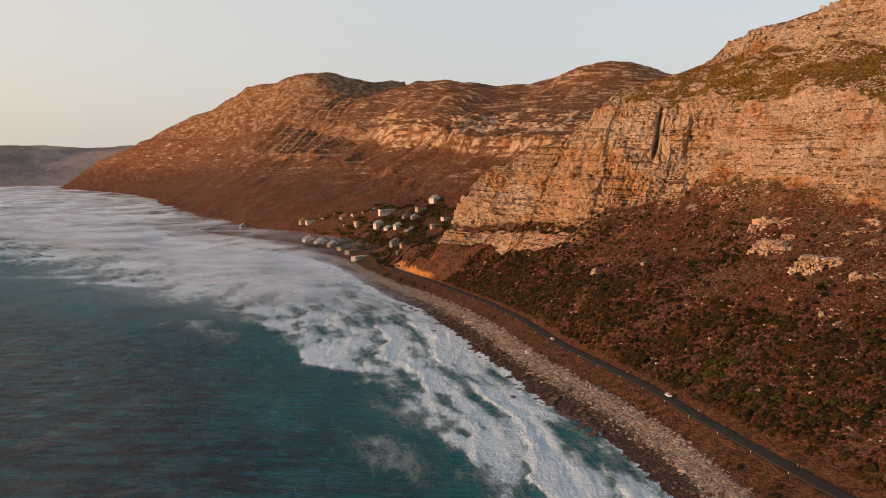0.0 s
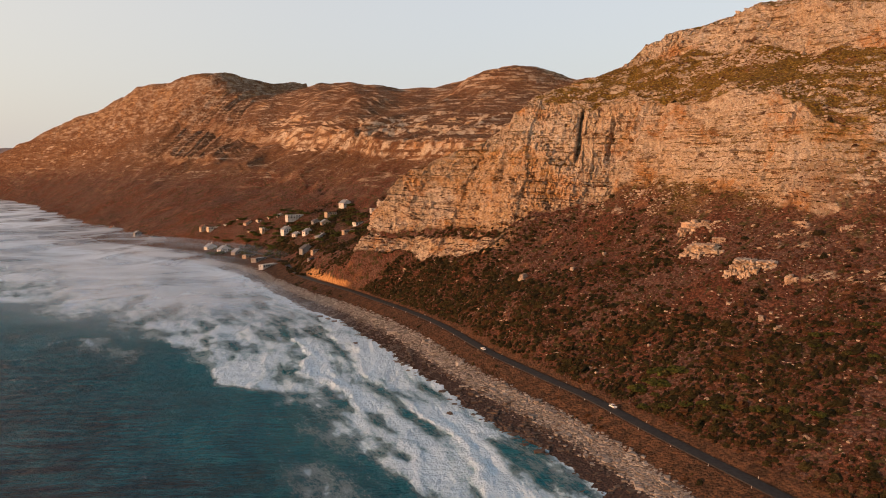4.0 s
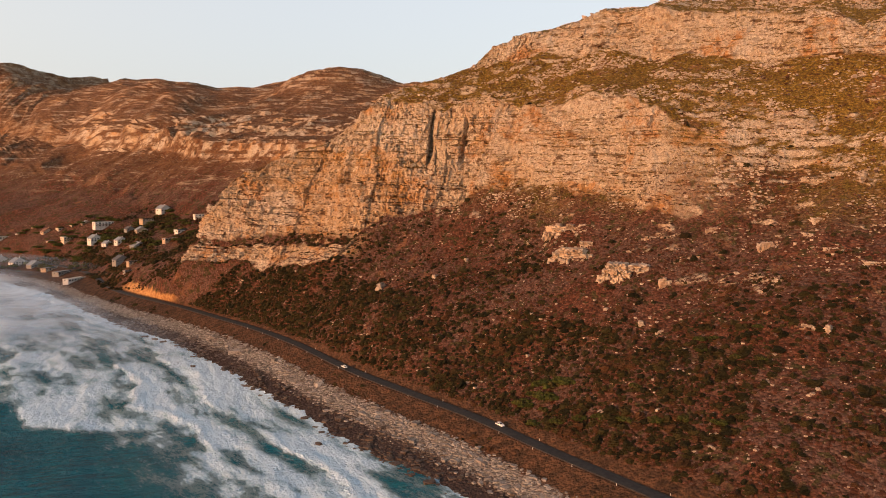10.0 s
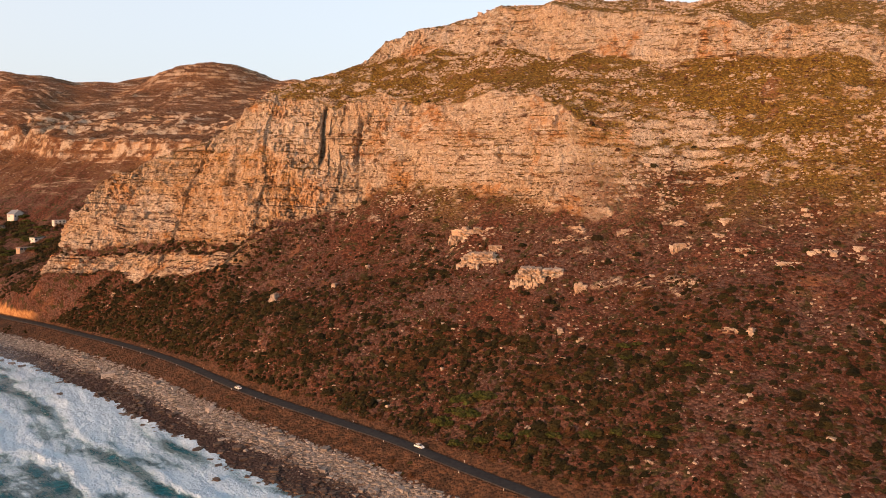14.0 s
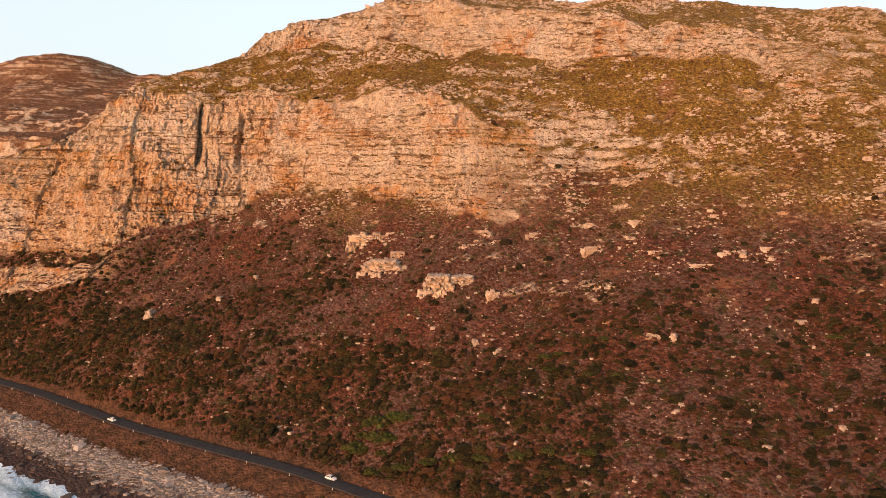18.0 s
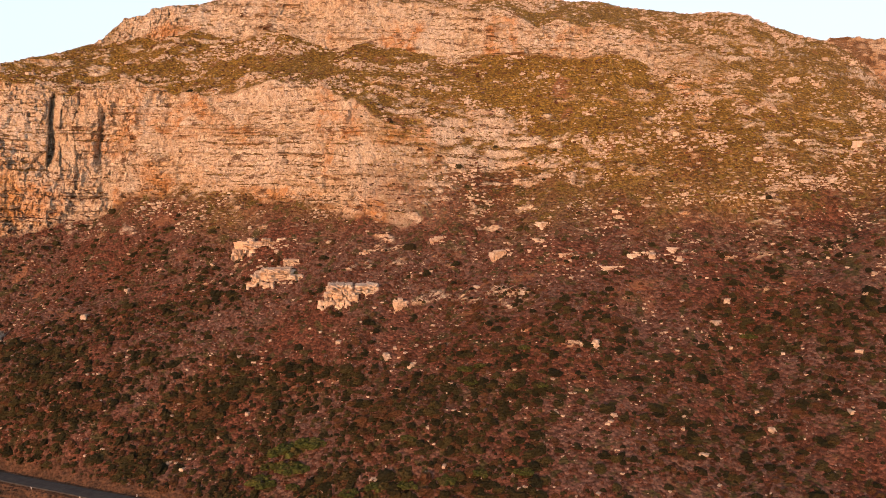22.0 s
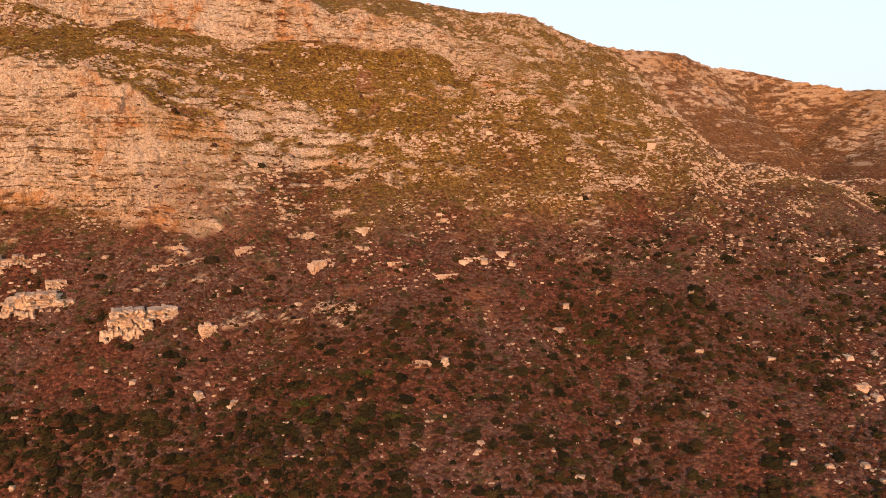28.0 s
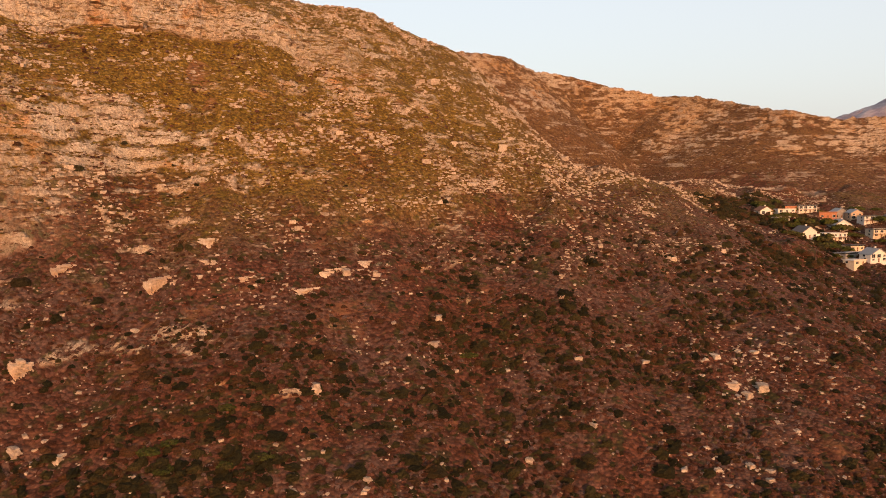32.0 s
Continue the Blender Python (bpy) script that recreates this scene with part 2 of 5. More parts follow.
class Nodes:
    """Short hand for building a node material."""

    def __init__(self, name):
        self.mat = bpy.data.materials.new(name)
        self.mat.use_nodes = True
        self.tree = self.mat.node_tree
        self.bsdf = self.tree.nodes["Principled BSDF"]
        self.coord = self.tree.nodes.new("ShaderNodeTexCoord").outputs["Object"]

    def put(self, socket, value):
        if isinstance(value, (int, float, tuple)):
            socket.default_value = value
        else:
            self.tree.links.new(value, socket)

    def noise(self, scale, detail=4.0, rough=0.55, stretch=None, out="Fac", warp=0.0):
        n = self.tree.nodes.new("ShaderNodeTexNoise")
        n.inputs["Scale"].default_value, n.inputs["Detail"].default_value, n.inputs["Roughness"].default_value = scale, detail, rough
        n.inputs["Distortion"].default_value = warp
        src = self.coord
        if stretch:
            m = self.tree.nodes.new("ShaderNodeMapping")
            m.inputs["Scale"].default_value = stretch
            self.tree.links.new(src, m.inputs["Vector"])
            src = m.outputs["Vector"]
        self.tree.links.new(src, n.inputs["Vector"])
        return n.outputs[out]

    def voronoi(self, scale, out="Distance", feature='F1', stretch=None):
        n = self.tree.nodes.new("ShaderNodeTexVoronoi")
        n.feature = feature
        n.inputs["Scale"].default_value = scale
        src = self.coord
        if stretch:
            m = self.tree.nodes.new("ShaderNodeMapping")
            m.inputs["Scale"].default_value = stretch
            self.tree.links.new(src, m.inputs["Vector"])
            src = m.outputs["Vector"]
        self.tree.links.new(src, n.inputs["Vector"])
        return n.outputs[out]

    def attr(self, name):
        n = self.tree.nodes.new("ShaderNodeAttribute")
        n.attribute_name = name
        return n.outputs["Fac"]

    def math(self, op, a, b=0.0, clamp=False):
        n = self.tree.nodes.new("ShaderNodeMath")
        n.operation, n.use_clamp = op, clamp
        self.put(n.inputs[0], a)
        self.put(n.inputs[1], b)
        return n.outputs[0]

    def ramp(self, fac, lo, hi, a=0.0, b=1.0):
        n = self.tree.nodes.new("ShaderNodeMapRange")
        n.interpolation_type = 'SMOOTHSTEP'
        for k, v in (("Value", fac), ("From Min", lo), ("From Max", hi), ("To Min", a), ("To Max", b)):
            self.put(n.inputs[k], v)
        return n.outputs[0]

    def mix(self, fac, a, b):
        n = self.tree.nodes.new("ShaderNodeMix")
        n.data_type = 'RGBA'
        self.put(n.inputs[0], fac)
        for s, v in ((n.inputs[6], a), (n.inputs[7], b)):
            self.put(s, (*v, 1.0) if isinstance(v, tuple) else v)
        return n.outputs[2]

    def random(self):
        return self.tree.nodes.new("ShaderNodeObjectInfo").outputs["Random"]

    def island(self):
        return self.tree.nodes.new("ShaderNodeNewGeometry").outputs["Random Per Island"]

    def height(self):
        n = self.tree.nodes.new("ShaderNodeSeparateXYZ")
        self.tree.links.new(self.coord, n.inputs[0])
        return n.outputs["Z"]

    def up(self):
        n = self.tree.nodes.new("ShaderNodeSeparateXYZ")
        self.tree.links.new(self.tree.nodes.new("ShaderNodeNewGeometry").outputs["Normal"], n.inputs[0])
        return n.outputs["Z"]

    def finish(self, colour, rough=0.9, bump=None, strength=0.5, depth=0.3, spec=0.3):
        self.put(self.bsdf.inputs["Base Color"], (*colour, 1.0) if isinstance(colour, tuple) else colour)
        self.put(self.bsdf.inputs["Roughness"], rough)
        self.bsdf.inputs["Specular IOR Level"].default_value = spec
        if bump is not None:
            n = self.tree.nodes.new("ShaderNodeBump")
            n.inputs["Strength"].default_value, n.inputs["Distance"].default_value = strength, depth
            self.put(n.inputs["Height"], bump)
            self.tree.links.new(n.outputs[0], self.bsdf.inputs["Normal"])
        return self.mat


def rock_colour(n):
    """Weathered sandstone: pale buff, iron-orange and grey, streaked down and bedded across."""
    tone = n.noise(0.045, 5, 0.6)
    base = n.mix(n.ramp(tone, 0.35, 0.65), (0.57, 0.47, 0.34), (0.65, 0.575, 0.47))
    iron = n.ramp(n.noise(0.03, 6, 0.62, warp=0.6), 0.51, 0.63)
    base = n.mix(n.math('MULTIPLY', iron, 0.80), base, (0.50, 0.235, 0.06))
    warm = n.ramp(n.noise(0.013, 4, 0.55, warp=0.4), 0.48, 0.62)
    base = n.mix(n.math('MULTIPLY', warm, 0.55), base, (0.52, 0.30, 0.10))
    streak = n.ramp(n.noise(0.35, 5, 0.6, stretch=(1.0, 1.0, 0.12)), 0.52, 0.72)
    base = n.mix(n.math('MULTIPLY', streak, 0.35), base, (0.17, 0.115, 0.075))
    beds = n.ramp(n.noise(0.5, 4, 0.6, stretch=(0.08, 0.08, 1.0)), 0.55, 0.70)
    base = n.mix(n.math('MULTIPLY', beds, 0.16), base, (0.17, 0.12, 0.085))
    block = n.voronoi(0.30, "Color", stretch=(0.8, 0.8, 1.3))
    base = n.mix(n.ramp(block, 0.3, 0.8, 0.0, 0.5), base, (0.61, 0.53, 0.415))
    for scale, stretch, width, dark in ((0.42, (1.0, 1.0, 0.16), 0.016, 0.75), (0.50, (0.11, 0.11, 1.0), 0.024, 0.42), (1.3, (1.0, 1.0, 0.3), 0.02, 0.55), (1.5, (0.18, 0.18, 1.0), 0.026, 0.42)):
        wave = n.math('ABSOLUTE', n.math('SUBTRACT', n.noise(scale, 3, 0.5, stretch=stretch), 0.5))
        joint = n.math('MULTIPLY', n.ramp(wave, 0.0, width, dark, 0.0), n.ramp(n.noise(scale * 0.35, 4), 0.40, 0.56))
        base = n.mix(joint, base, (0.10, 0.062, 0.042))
    # shade of small pits painted on as dark spots, without depth
    pit_shade = n.math('MULTIPLY', n.ramp(n.voronoi(0.55, stretch=(1.0, 1.0, 1.6)), 0.05, 0.22, 0.85, 0.0), n.ramp(n.noise(0.10, 5, 0.6), 0.44, 0.56))
    base = n.mix(pit_shade, base, (0.075, 0.040, 0.022))
    scrubby = n.math('MULTIPLY', n.ramp(n.noise(0.16, 7, 0.7, stretch=(0.55, 0.55, 1.5)), 0.57, 0.63), 0.85)
    base = n.mix(scrubby, base, (0.085, 0.040, 0.018))
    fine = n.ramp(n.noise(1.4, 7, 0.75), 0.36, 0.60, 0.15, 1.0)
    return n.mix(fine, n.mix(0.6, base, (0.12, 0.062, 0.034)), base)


def make_ground():
    n = Nodes("heath_and_sandstone")
    z = n.height()
    patch = n.noise(0.022, 6, 0.6)
    mid = n.noise(0.16, 5, 0.62)
    fine = n.noise(0.9, 6, 0.7)
    tuft = n.voronoi(0.75, "Color")
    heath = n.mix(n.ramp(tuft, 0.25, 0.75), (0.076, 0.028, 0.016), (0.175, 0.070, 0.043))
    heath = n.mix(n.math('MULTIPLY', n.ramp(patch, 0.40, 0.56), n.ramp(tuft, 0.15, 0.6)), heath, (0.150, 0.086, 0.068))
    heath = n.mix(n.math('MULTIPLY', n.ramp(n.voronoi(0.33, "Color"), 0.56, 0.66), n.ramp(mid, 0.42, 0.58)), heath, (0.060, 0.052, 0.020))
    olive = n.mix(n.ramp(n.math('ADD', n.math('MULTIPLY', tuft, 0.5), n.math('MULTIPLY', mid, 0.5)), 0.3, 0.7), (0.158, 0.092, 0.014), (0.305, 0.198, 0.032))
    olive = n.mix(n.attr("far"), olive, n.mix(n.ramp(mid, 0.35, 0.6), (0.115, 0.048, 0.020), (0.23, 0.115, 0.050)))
    # olive grass higher up, its colour also brightened for the golden light there
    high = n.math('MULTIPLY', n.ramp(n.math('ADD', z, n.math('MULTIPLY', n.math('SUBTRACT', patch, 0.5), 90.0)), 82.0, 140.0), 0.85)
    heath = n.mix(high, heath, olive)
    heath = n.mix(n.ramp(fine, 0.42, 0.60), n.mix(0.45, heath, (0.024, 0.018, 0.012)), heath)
    # gaps between the tufts darkened in colour, as shade between them
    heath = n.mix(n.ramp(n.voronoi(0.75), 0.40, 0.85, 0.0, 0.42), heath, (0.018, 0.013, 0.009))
    bare = n.ramp(n.noise(0.05, 5, 0.6, warp=0.5), 0.60, 0.70)
    heath = n.mix(n.math('MULTIPLY', bare, 0.7), heath, (0.20, 0.095, 0.05))
    stones = n.math('MULTIPLY', n.ramp(n.voronoi(0.55), 0.10, 0.22, 1.0, 0.0), n.ramp(n.noise(0.07, 4), 0.45, 0.62))
    heath = n.mix(n.math('MULTIPLY', stones, 0.8), heath, (0.40, 0.31, 0.24))
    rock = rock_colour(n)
    mask = n.math('MULTIPLY', n.attr("rock"), n.ramp(n.math('ADD', n.up(), n.math('MULTIPLY', n.math('SUBTRACT', fine, 0.5), 0.7)), 0.86, 0.66))
    tiers = n.math('MULTIPLY', n.ramp(n.noise(0.050, 9, 0.70, stretch=(0.35, 0.35, 4.0)), 0.54, 0.60), n.math('MULTIPLY', n.ramp(n.noise(0.014, 5), 0.38, 0.54), n.ramp(z, 70.0, 125.0)))
    tiers = n.math('MULTIPLY', tiers, n.ramp(n.noise(0.16, 5, 0.7), 0.38, 0.52))
    dash = n.math('MULTIPLY', n.ramp(n.voronoi(0.36, stretch=(0.62, 0.62, 2.4)), 0.20, 0.34, 1.0, 0.0), n.math('MULTIPLY', n.ramp(n.noise(0.06, 5, 0.65, stretch=(0.6, 0.6, 2.2)), 0.46, 0.58), n.ramp(z, 72.0, 110.0)))
    heath = n.mix(n.math('MULTIPLY', dash, 0.65), heath, n.mix(fine, (0.34, 0.26, 0.18), (0.54, 0.44, 0.34)))
    mask = n.math('MAXIMUM', mask, n.math('MULTIPLY', n.math('MULTIPLY', n.attr("far"), tiers), 0.85))
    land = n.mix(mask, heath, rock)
    shingle = n.mix(n.ramp(n.voronoi(0.8, "Color"), 0.1, 0.9), (0.080, 0.072, 0.068), (0.26, 0.24, 0.225))
    shingle = n.mix(n.ramp(n.math('ADD', z, n.math('MULTIPLY', fine, 2.0)), 2.4, 4.2), (0.055, 0.04, 0.037), shingle)
    land = n.mix(n.attr("shingle"), land, shingle)
    verge = n.mix(n.ramp(n.noise(0.25, 5, 0.65), 0.35, 0.65), (0.044, 0.027, 0.017), (0.110, 0.058, 0.033))
    land = n.mix(n.attr("verge"), land, verge)
    land = n.mix(n.attr("cut"), land, n.mix(n.ramp(n.noise(0.4, 5, 0.65), 0.35, 0.65), (0.30, 0.15, 0.06), (0.50, 0.29, 0.12)))
    relief = n.math('ADD', n.math('MULTIPLY', n.noise(0.7, 6, 0.7), 1.0), n.math('ADD', n.math('MULTIPLY', n.voronoi(0.75), -0.9), n.math('MULTIPLY', n.math('MULTIPLY', n.attr("rock"), n.noise(0.35, 8, 0.72, stretch=(1.0, 1.0, 0.6))), 2.2)))
    return n.finish(land, 0.95, relief, 0.9, 1.2, 0.1)


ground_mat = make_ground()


def make_sea():
    n = Nodes("sea_water")
    f = n.attr("foam")
    place = n.tree.nodes.new("ShaderNodeCombineXYZ")
    n.put(place.inputs[0], n.attr("across"))
    n.put(place.inputs[1], n.attr("along"))
    world_place, n.coord = n.coord, place.outputs[0]
    lace = n.math('SUBTRACT', 1.0, n.ramp(n.voronoi(0.16, "Distance", 'DISTANCE_TO_EDGE', stretch=(1.0, 0.6, 1.0)), 0.0, 0.30))
    lace2 = n.noise(0.17, 9, 0.72, stretch=(1.0, 0.34, 1.0), warp=0.5)
    fine = n.noise(0.9, 7, 0.75, stretch=(1.0, 0.4, 1.0))
    n.coord = world_place
    web = n.math('ADD', n.math('MULTIPLY', lace, 0.07), n.math('ADD', n.math('MULTIPLY', lace2, 0.72), n.math('MULTIPLY', fine, 0.85)))
    foam = n.ramp(n.math('ADD', f, n.math('MULTIPLY', n.math('SUBTRACT', web, 0.80), 1.35)), 0.12, 1.06)
    # ripple bands put into the water colour, for light on the wavelets
    deep = n.mix(n.ramp(n.noise(0.14, 6, 0.64, stretch=(0.30, 1.0, 1.0)), 0.38, 0.64), (0.001, 0.024, 0.052), (0.005, 0.098, 0.150))
    water = n.mix(n.attr("shallow"), deep, (0.005, 0.165, 0.245))
    milky = n.mix(n.ramp(f, 0.05, 0.75, 0.0, 0.75), water, (0.10, 0.29, 0.41))
    col = n.mix(foam, milky, (0.58, 0.76, 0.92))
    rough = n.ramp(foam, 0.0, 0.6, 0.16, 0.85)
    ripple = n.math('ADD', n.math('MULTIPLY', n.math('MULTIPLY', n.noise(0.30, 6, 0.62, stretch=(0.36, 1.0, 1.0)), n.ramp(foam, 0.0, 0.5, 1.0, 0.25)), 1.0), n.math('MULTIPLY', n.noise(0.9, 4, 0.6), 0.12))
    ripple = n.math('ADD', ripple, n.math('MULTIPLY', n.noise(0.085, 4, 0.55, stretch=(1.0, 0.35, 1.0)), 0.8))
    ripple = n.math('ADD', ripple, n.math('MULTIPLY', foam, 0.05))
    n.bsdf.inputs["IOR"].default_value = 1.25
    return n.finish(col, rough, ripple, 1.0, 8.5, 0.35)


sea_mat = make_sea()

SECT = np.array(SECTIONS)                                     # section, line, xyz
_run = np.linalg.norm(np.diff(SECT[:, :, :2], axis=0), axis=2)
KNOT = np.concatenate([[0], np.cumsum(_run[:, [3, 7]].mean(axis=1))])
# columns along the coast: fine where the camera passes
U_NEAR0, U_NEAR1 = KNOT[2], KNOT[15]
us = [np.arange(KNOT[0], U_NEAR0, 6.0), np.arange(U_NEAR0, KNOT[6], 1.0), np.arange(KNOT[6], U_NEAR1, 0.75), np.arange(U_NEAR1, KNOT[18], 2.6),
      np.linspace(KNOT[18], KNOT[-1], 240)]
US = np.concatenate(us)
ROWS = [3, 12, 12, 2, 28, 44, 34, 124, 64, 44, 34, 16]
lines = np.stack([np.stack([curve(US, KNOT, SECT[:, k, c]) for c in range(3)], -1) for k in range(13)], 1)   # column, line, xyz
def wander(seed, size, length):
    return size * fbm(np.stack([US / length, US * 0 + seed, US * 0], -1), 4)


for k, seed, size, length in ((5, 1.5, 5, 40), (6, 2.5, 8, 34), (7, 3.5, 9, 26), (8, 4.5, 11, 30), (9, 6.5, 9, 30), (10, 7.5, 11, 36), (11, 8.5, 12, 70)):
    lines[:, k, 2] += wander(seed, size, length)              # no edge runs straight
    lines[:, k, 0] += 0.6 * wander(seed + 20, size, length)
beyond = smooth(KNOT[14], KNOT[16], US) * (1 - 0.5 * smooth(KNOT[18], KNOT[19], US))
ledge = beyond * 8 * fbm(np.stack([US / 300, US * 0 + 31, US * 0], -1), 4)
lines[:, 9, 2] += ledge
lines[:, 10, 2] += 0.7 * ledge + beyond * 4 * fbm(np.stack([US / 110, US * 0 + 37, US * 0], -1), 4)
vs = np.concatenate([k + np.arange(n) / n for k, n in enumerate(ROWS)] + [[12.0]])
_k = np.minimum(vs.astype(int), 11)
_f = (vs - _k)[None, :, None]
grid = lines[:, _k] * (1 - _f) + lines[:, _k + 1] * _f        # column, row, xyz
# round the profile off, but for the road and the cliffs
hold = np.zeros(len(vs))
for a, b in ((2.8, 4.2), (7, 8.0), (9, 10.0)):
    hold = np.maximum(hold, ((vs >= a - 1e-6) & (vs <= b + 1e-6)) * 1.0)
for _ in range(14):
    avg = grid.copy()
    avg[:, 1:-1] = (grid[:, :-2] + 2 * grid[:, 1:-1] + grid[:, 2:]) / 4
    grid = grid * hold[None, :, None] + avg * (1 - hold[None, :, None])
NU, NV = grid.shape[:2]
VS = np.tile(vs, (NU, 1))
for i in np.where(US > KNOT[15])[0]:                          # rows spread evenly up the far mountain
    w_ = float(smooth(KNOT[15], KNOT[15] + 40, US[i]))
    run_ = np.concatenate([[0], np.cumsum(np.linalg.norm(np.diff(grid[i], axis=0), axis=1))])
    even = (1 - w_) * run_ + w_ * np.linspace(0, run_[-1], NV)
    grid[i] = np.stack([np.interp(even, run_, grid[i, :, c]) for c in range(3)], -1)
    VS[i] = np.interp(even, run_, vs)
P = grid.reshape(-1, 3).copy()
V = VS.ravel()
U = np.repeat(US, NV)
# outward (seaward) horizontal direction of each column
tang = np.gradient(lines[:, 7, :2], axis=0)
tang /= np.linalg.norm(tang, axis=1)[:, None]
outw = np.stack([-tang[:, 1], tang[:, 0]], -1)
OUT = np.repeat(outw, NV, axis=0)

# rock: the two cliffs and the steep ends between them
near = smooth(KNOT[4], KNOT[6], U)
cliff = smooth(6.97, 7.05, V) * (1 - smooth(7.98, 8.03, V)) * smooth(KNOT[6] + 8, KNOT[7] + 22, U + 14 * fbm(P / 20.0, 3)) * (1 - 0.6 * smooth(KNOT[14], KNOT[16], U))
upper = smooth(8.98, 9.03, V) * (1 - smooth(9.97, 10.03, V)) * smooth(KNOT[4] + 20, KNOT[5] + 30, U) * (1 - smooth(KNOT[10] + 20, KNOT[11] + 30, U) * (1 - smooth(KNOT[14] + 20, KNOT[15] + 10, U)))
nose = smooth(6.05, 6.15, V) * (1 - smooth(6.70, 6.78, V)) * smooth(KNOT[10] + 38, KNOT[11] + 6, U) * (1 - smooth(KNOT[14] + 10, KNOT[15], U))
gap = smooth(-0.05, 0.16, fbm(np.stack([U / 55, P[:, 2] / 20, U * 0 + 4], -1), 4) + 0.16 * (1 - smooth(KNOT[17], KNOT[18], U)))
upper *= 1 - smooth(KNOT[14], KNOT[15], U) * (1 - 0.85 * gap)
cliff *= 1 - smooth(KNOT[15], KNOT[16], U) * (1 - gap)
ROCK = np.maximum(np.maximum(cliff, upper), nose) * (1 - smooth(KNOT[15] + 10, KNOT[15] + 60, U))
wild = smooth(4.02, 4.5, V)                                   # no relief on the road and the beach
XY = np.stack([P[:, 0], P[:, 1], np.zeros(len(P))], -1)
zz = P[:, 2] + 1.6 * perlin(P / 23.0) + 0.04 * P[:, 0]
# beds of uneven thickness, split by joints
_thick = np.where(_rng.random(160) < 0.45, _rng.uniform(1.0, 2.2, 160), _rng.uniform(3.0, 9.0, 160))
_beds = np.cumsum(_thick) - 140
bed = np.clip(np.searchsorted(_beds, zz), 1, 159)
inbed = np.clip((zz - _beds[bed - 1]) / (_beds[bed] - _beds[bed - 1]), 0, 1)
bw = 1.8 + 8 * rand_of(bed, bed * 0 + 3) ** 2
cell = np.floor((U + 30 * rand_of(bed, bed * 0 + 9) + 2.5 * perlin(P / 7.0)) / bw)
_joints = np.cumsum(_rng.uniform(3.5, 26, 400)) + KNOT[0]
big = U + 9 * fbm(P / 34.0, 3)
butt = np.clip(np.searchsorted(_joints, big), 1, 399)
edge = np.minimum(big - _joints[butt - 1], _joints[butt] - big)
jut = rand_of(bed, np.floor((U + 60 * rand_of(bed, bed * 0 + 8) + 10 * perlin(P / 25.0)) / 24))
_fine = np.cumsum(_rng.uniform(0.9, 2.8, 420)) - 140
slab_ = np.clip(np.searchsorted(_fine, zz + 0.5 * perlin(P / 6.0)), 1, 419)
chip = np.floor((U + 40 * rand_of(slab_, slab_ * 0 + 4)) / (1.4 + 3.0 * rand_of(slab_, slab_ * 0 + 5)))
blocky = smooth(-0.34, 0.06, fbm(P / 38.0 + 3.0, 3))          # some faces are sheer, others break into blocks
push = (0.9 * (jut - 0.5) + 1.5 * (jut > 0.9) - 1.7 * (jut < 0.1) * blocky + 1.2 * (rand_of(bed, cell) - 0.5) + 2.2 * (rand_of(butt, butt * 0 + 2) - 0.5)
        + blocky * 1.9 * (rand_of(slab_, chip) - 0.5) - blocky * 1.6 * (rand_of(slab_, chip, butt) > 0.93)
        + 5.5 * fbm(np.stack([U / 46, P[:, 2] / 40, U * 0], -1), 4) + 2.8 * fbm(P / 9.0, 3) + 1.7 * fbm(P / 2.8, 2) - 0.6 * smooth(0.84, 1.0, inbed) * blocky
        - 2.0 * (1 - smooth(0.0, 0.9, edge)) * (rand_of(butt, butt * 0 + 6) > 0.45) * smooth(-0.1, 0.25, fbm(np.stack([butt * 3.3, P[:, 2] / 16, U * 0], -1), 2)))
_w = KNOT[11] - KNOT[10]
for cu, width, deep, low, high in ((KNOT[10] + 0.30 * _w, 2.0, 11, 122, 160), (KNOT[10] - 7, 1.6, 7, 122, 152), (KNOT[11] + 26, 1.4, 3.5, 100, 140)):
    uu = cu + 5.0 * perlin(np.stack([P[:, 2] / 24, P[:, 2] * 0, P[:, 2] * 0 + cu], -1))
    push -= deep * np.exp(-((U - uu) / width) ** 2) * smooth(low - 6, low + 6, P[:, 2]) * (1 - smooth(high - 4, high + 8, P[:, 2]))
P[:, :2] += OUT * (push * ROCK)[:, None]
# open slopes: swells, hummocks and stepped ledges where beds crop out
rough = wild * (1 - ROCK)
far = smooth(KNOT[15], KNOT[18], U)
P[:, 2] += rough * far * 16 * smooth(5.0, 7.5, V) * fbm(np.stack([U / 85, V * 0.35, U * 0 + 2], -1), 3)      # gullies
P[:, 2] += rough * (3.2 * (1 - far) * fbm(XY / 55.0, 4) + 15 * far * fbm(XY / 150.0, 5) + 0.55 * fbm(XY / 7.0, 3))
patchy = fbm(np.stack([P[:, 0] / 60, P[:, 1] / 60, P[:, 2] / 14], -1), 4)
broken = fbm(np.stack([P[:, 0] / 11, P[:, 1] / 11, P[:, 2] / 5], -1), 3)
side = smooth(KNOT[5], KNOT[6], U) * (1 - smooth(KNOT[7], KNOT[8], U)) * smooth(6.9, 7.2, V) * (1 - smooth(8.2, 8.6, V))     # ledges where the cliff runs out
OUTCROP = smooth(0.02, 0.2, 0.7 * patchy + 0.8 * broken - 0.30 + 0.16 * smooth(80, 130, P[:, 2]) - 0.25 * (1 - smooth(45, 70, P[:, 2])) + 0.12 * far + 0.30 * side
                 + 0.25 * smooth(10.0, 10.5, V)) * rough
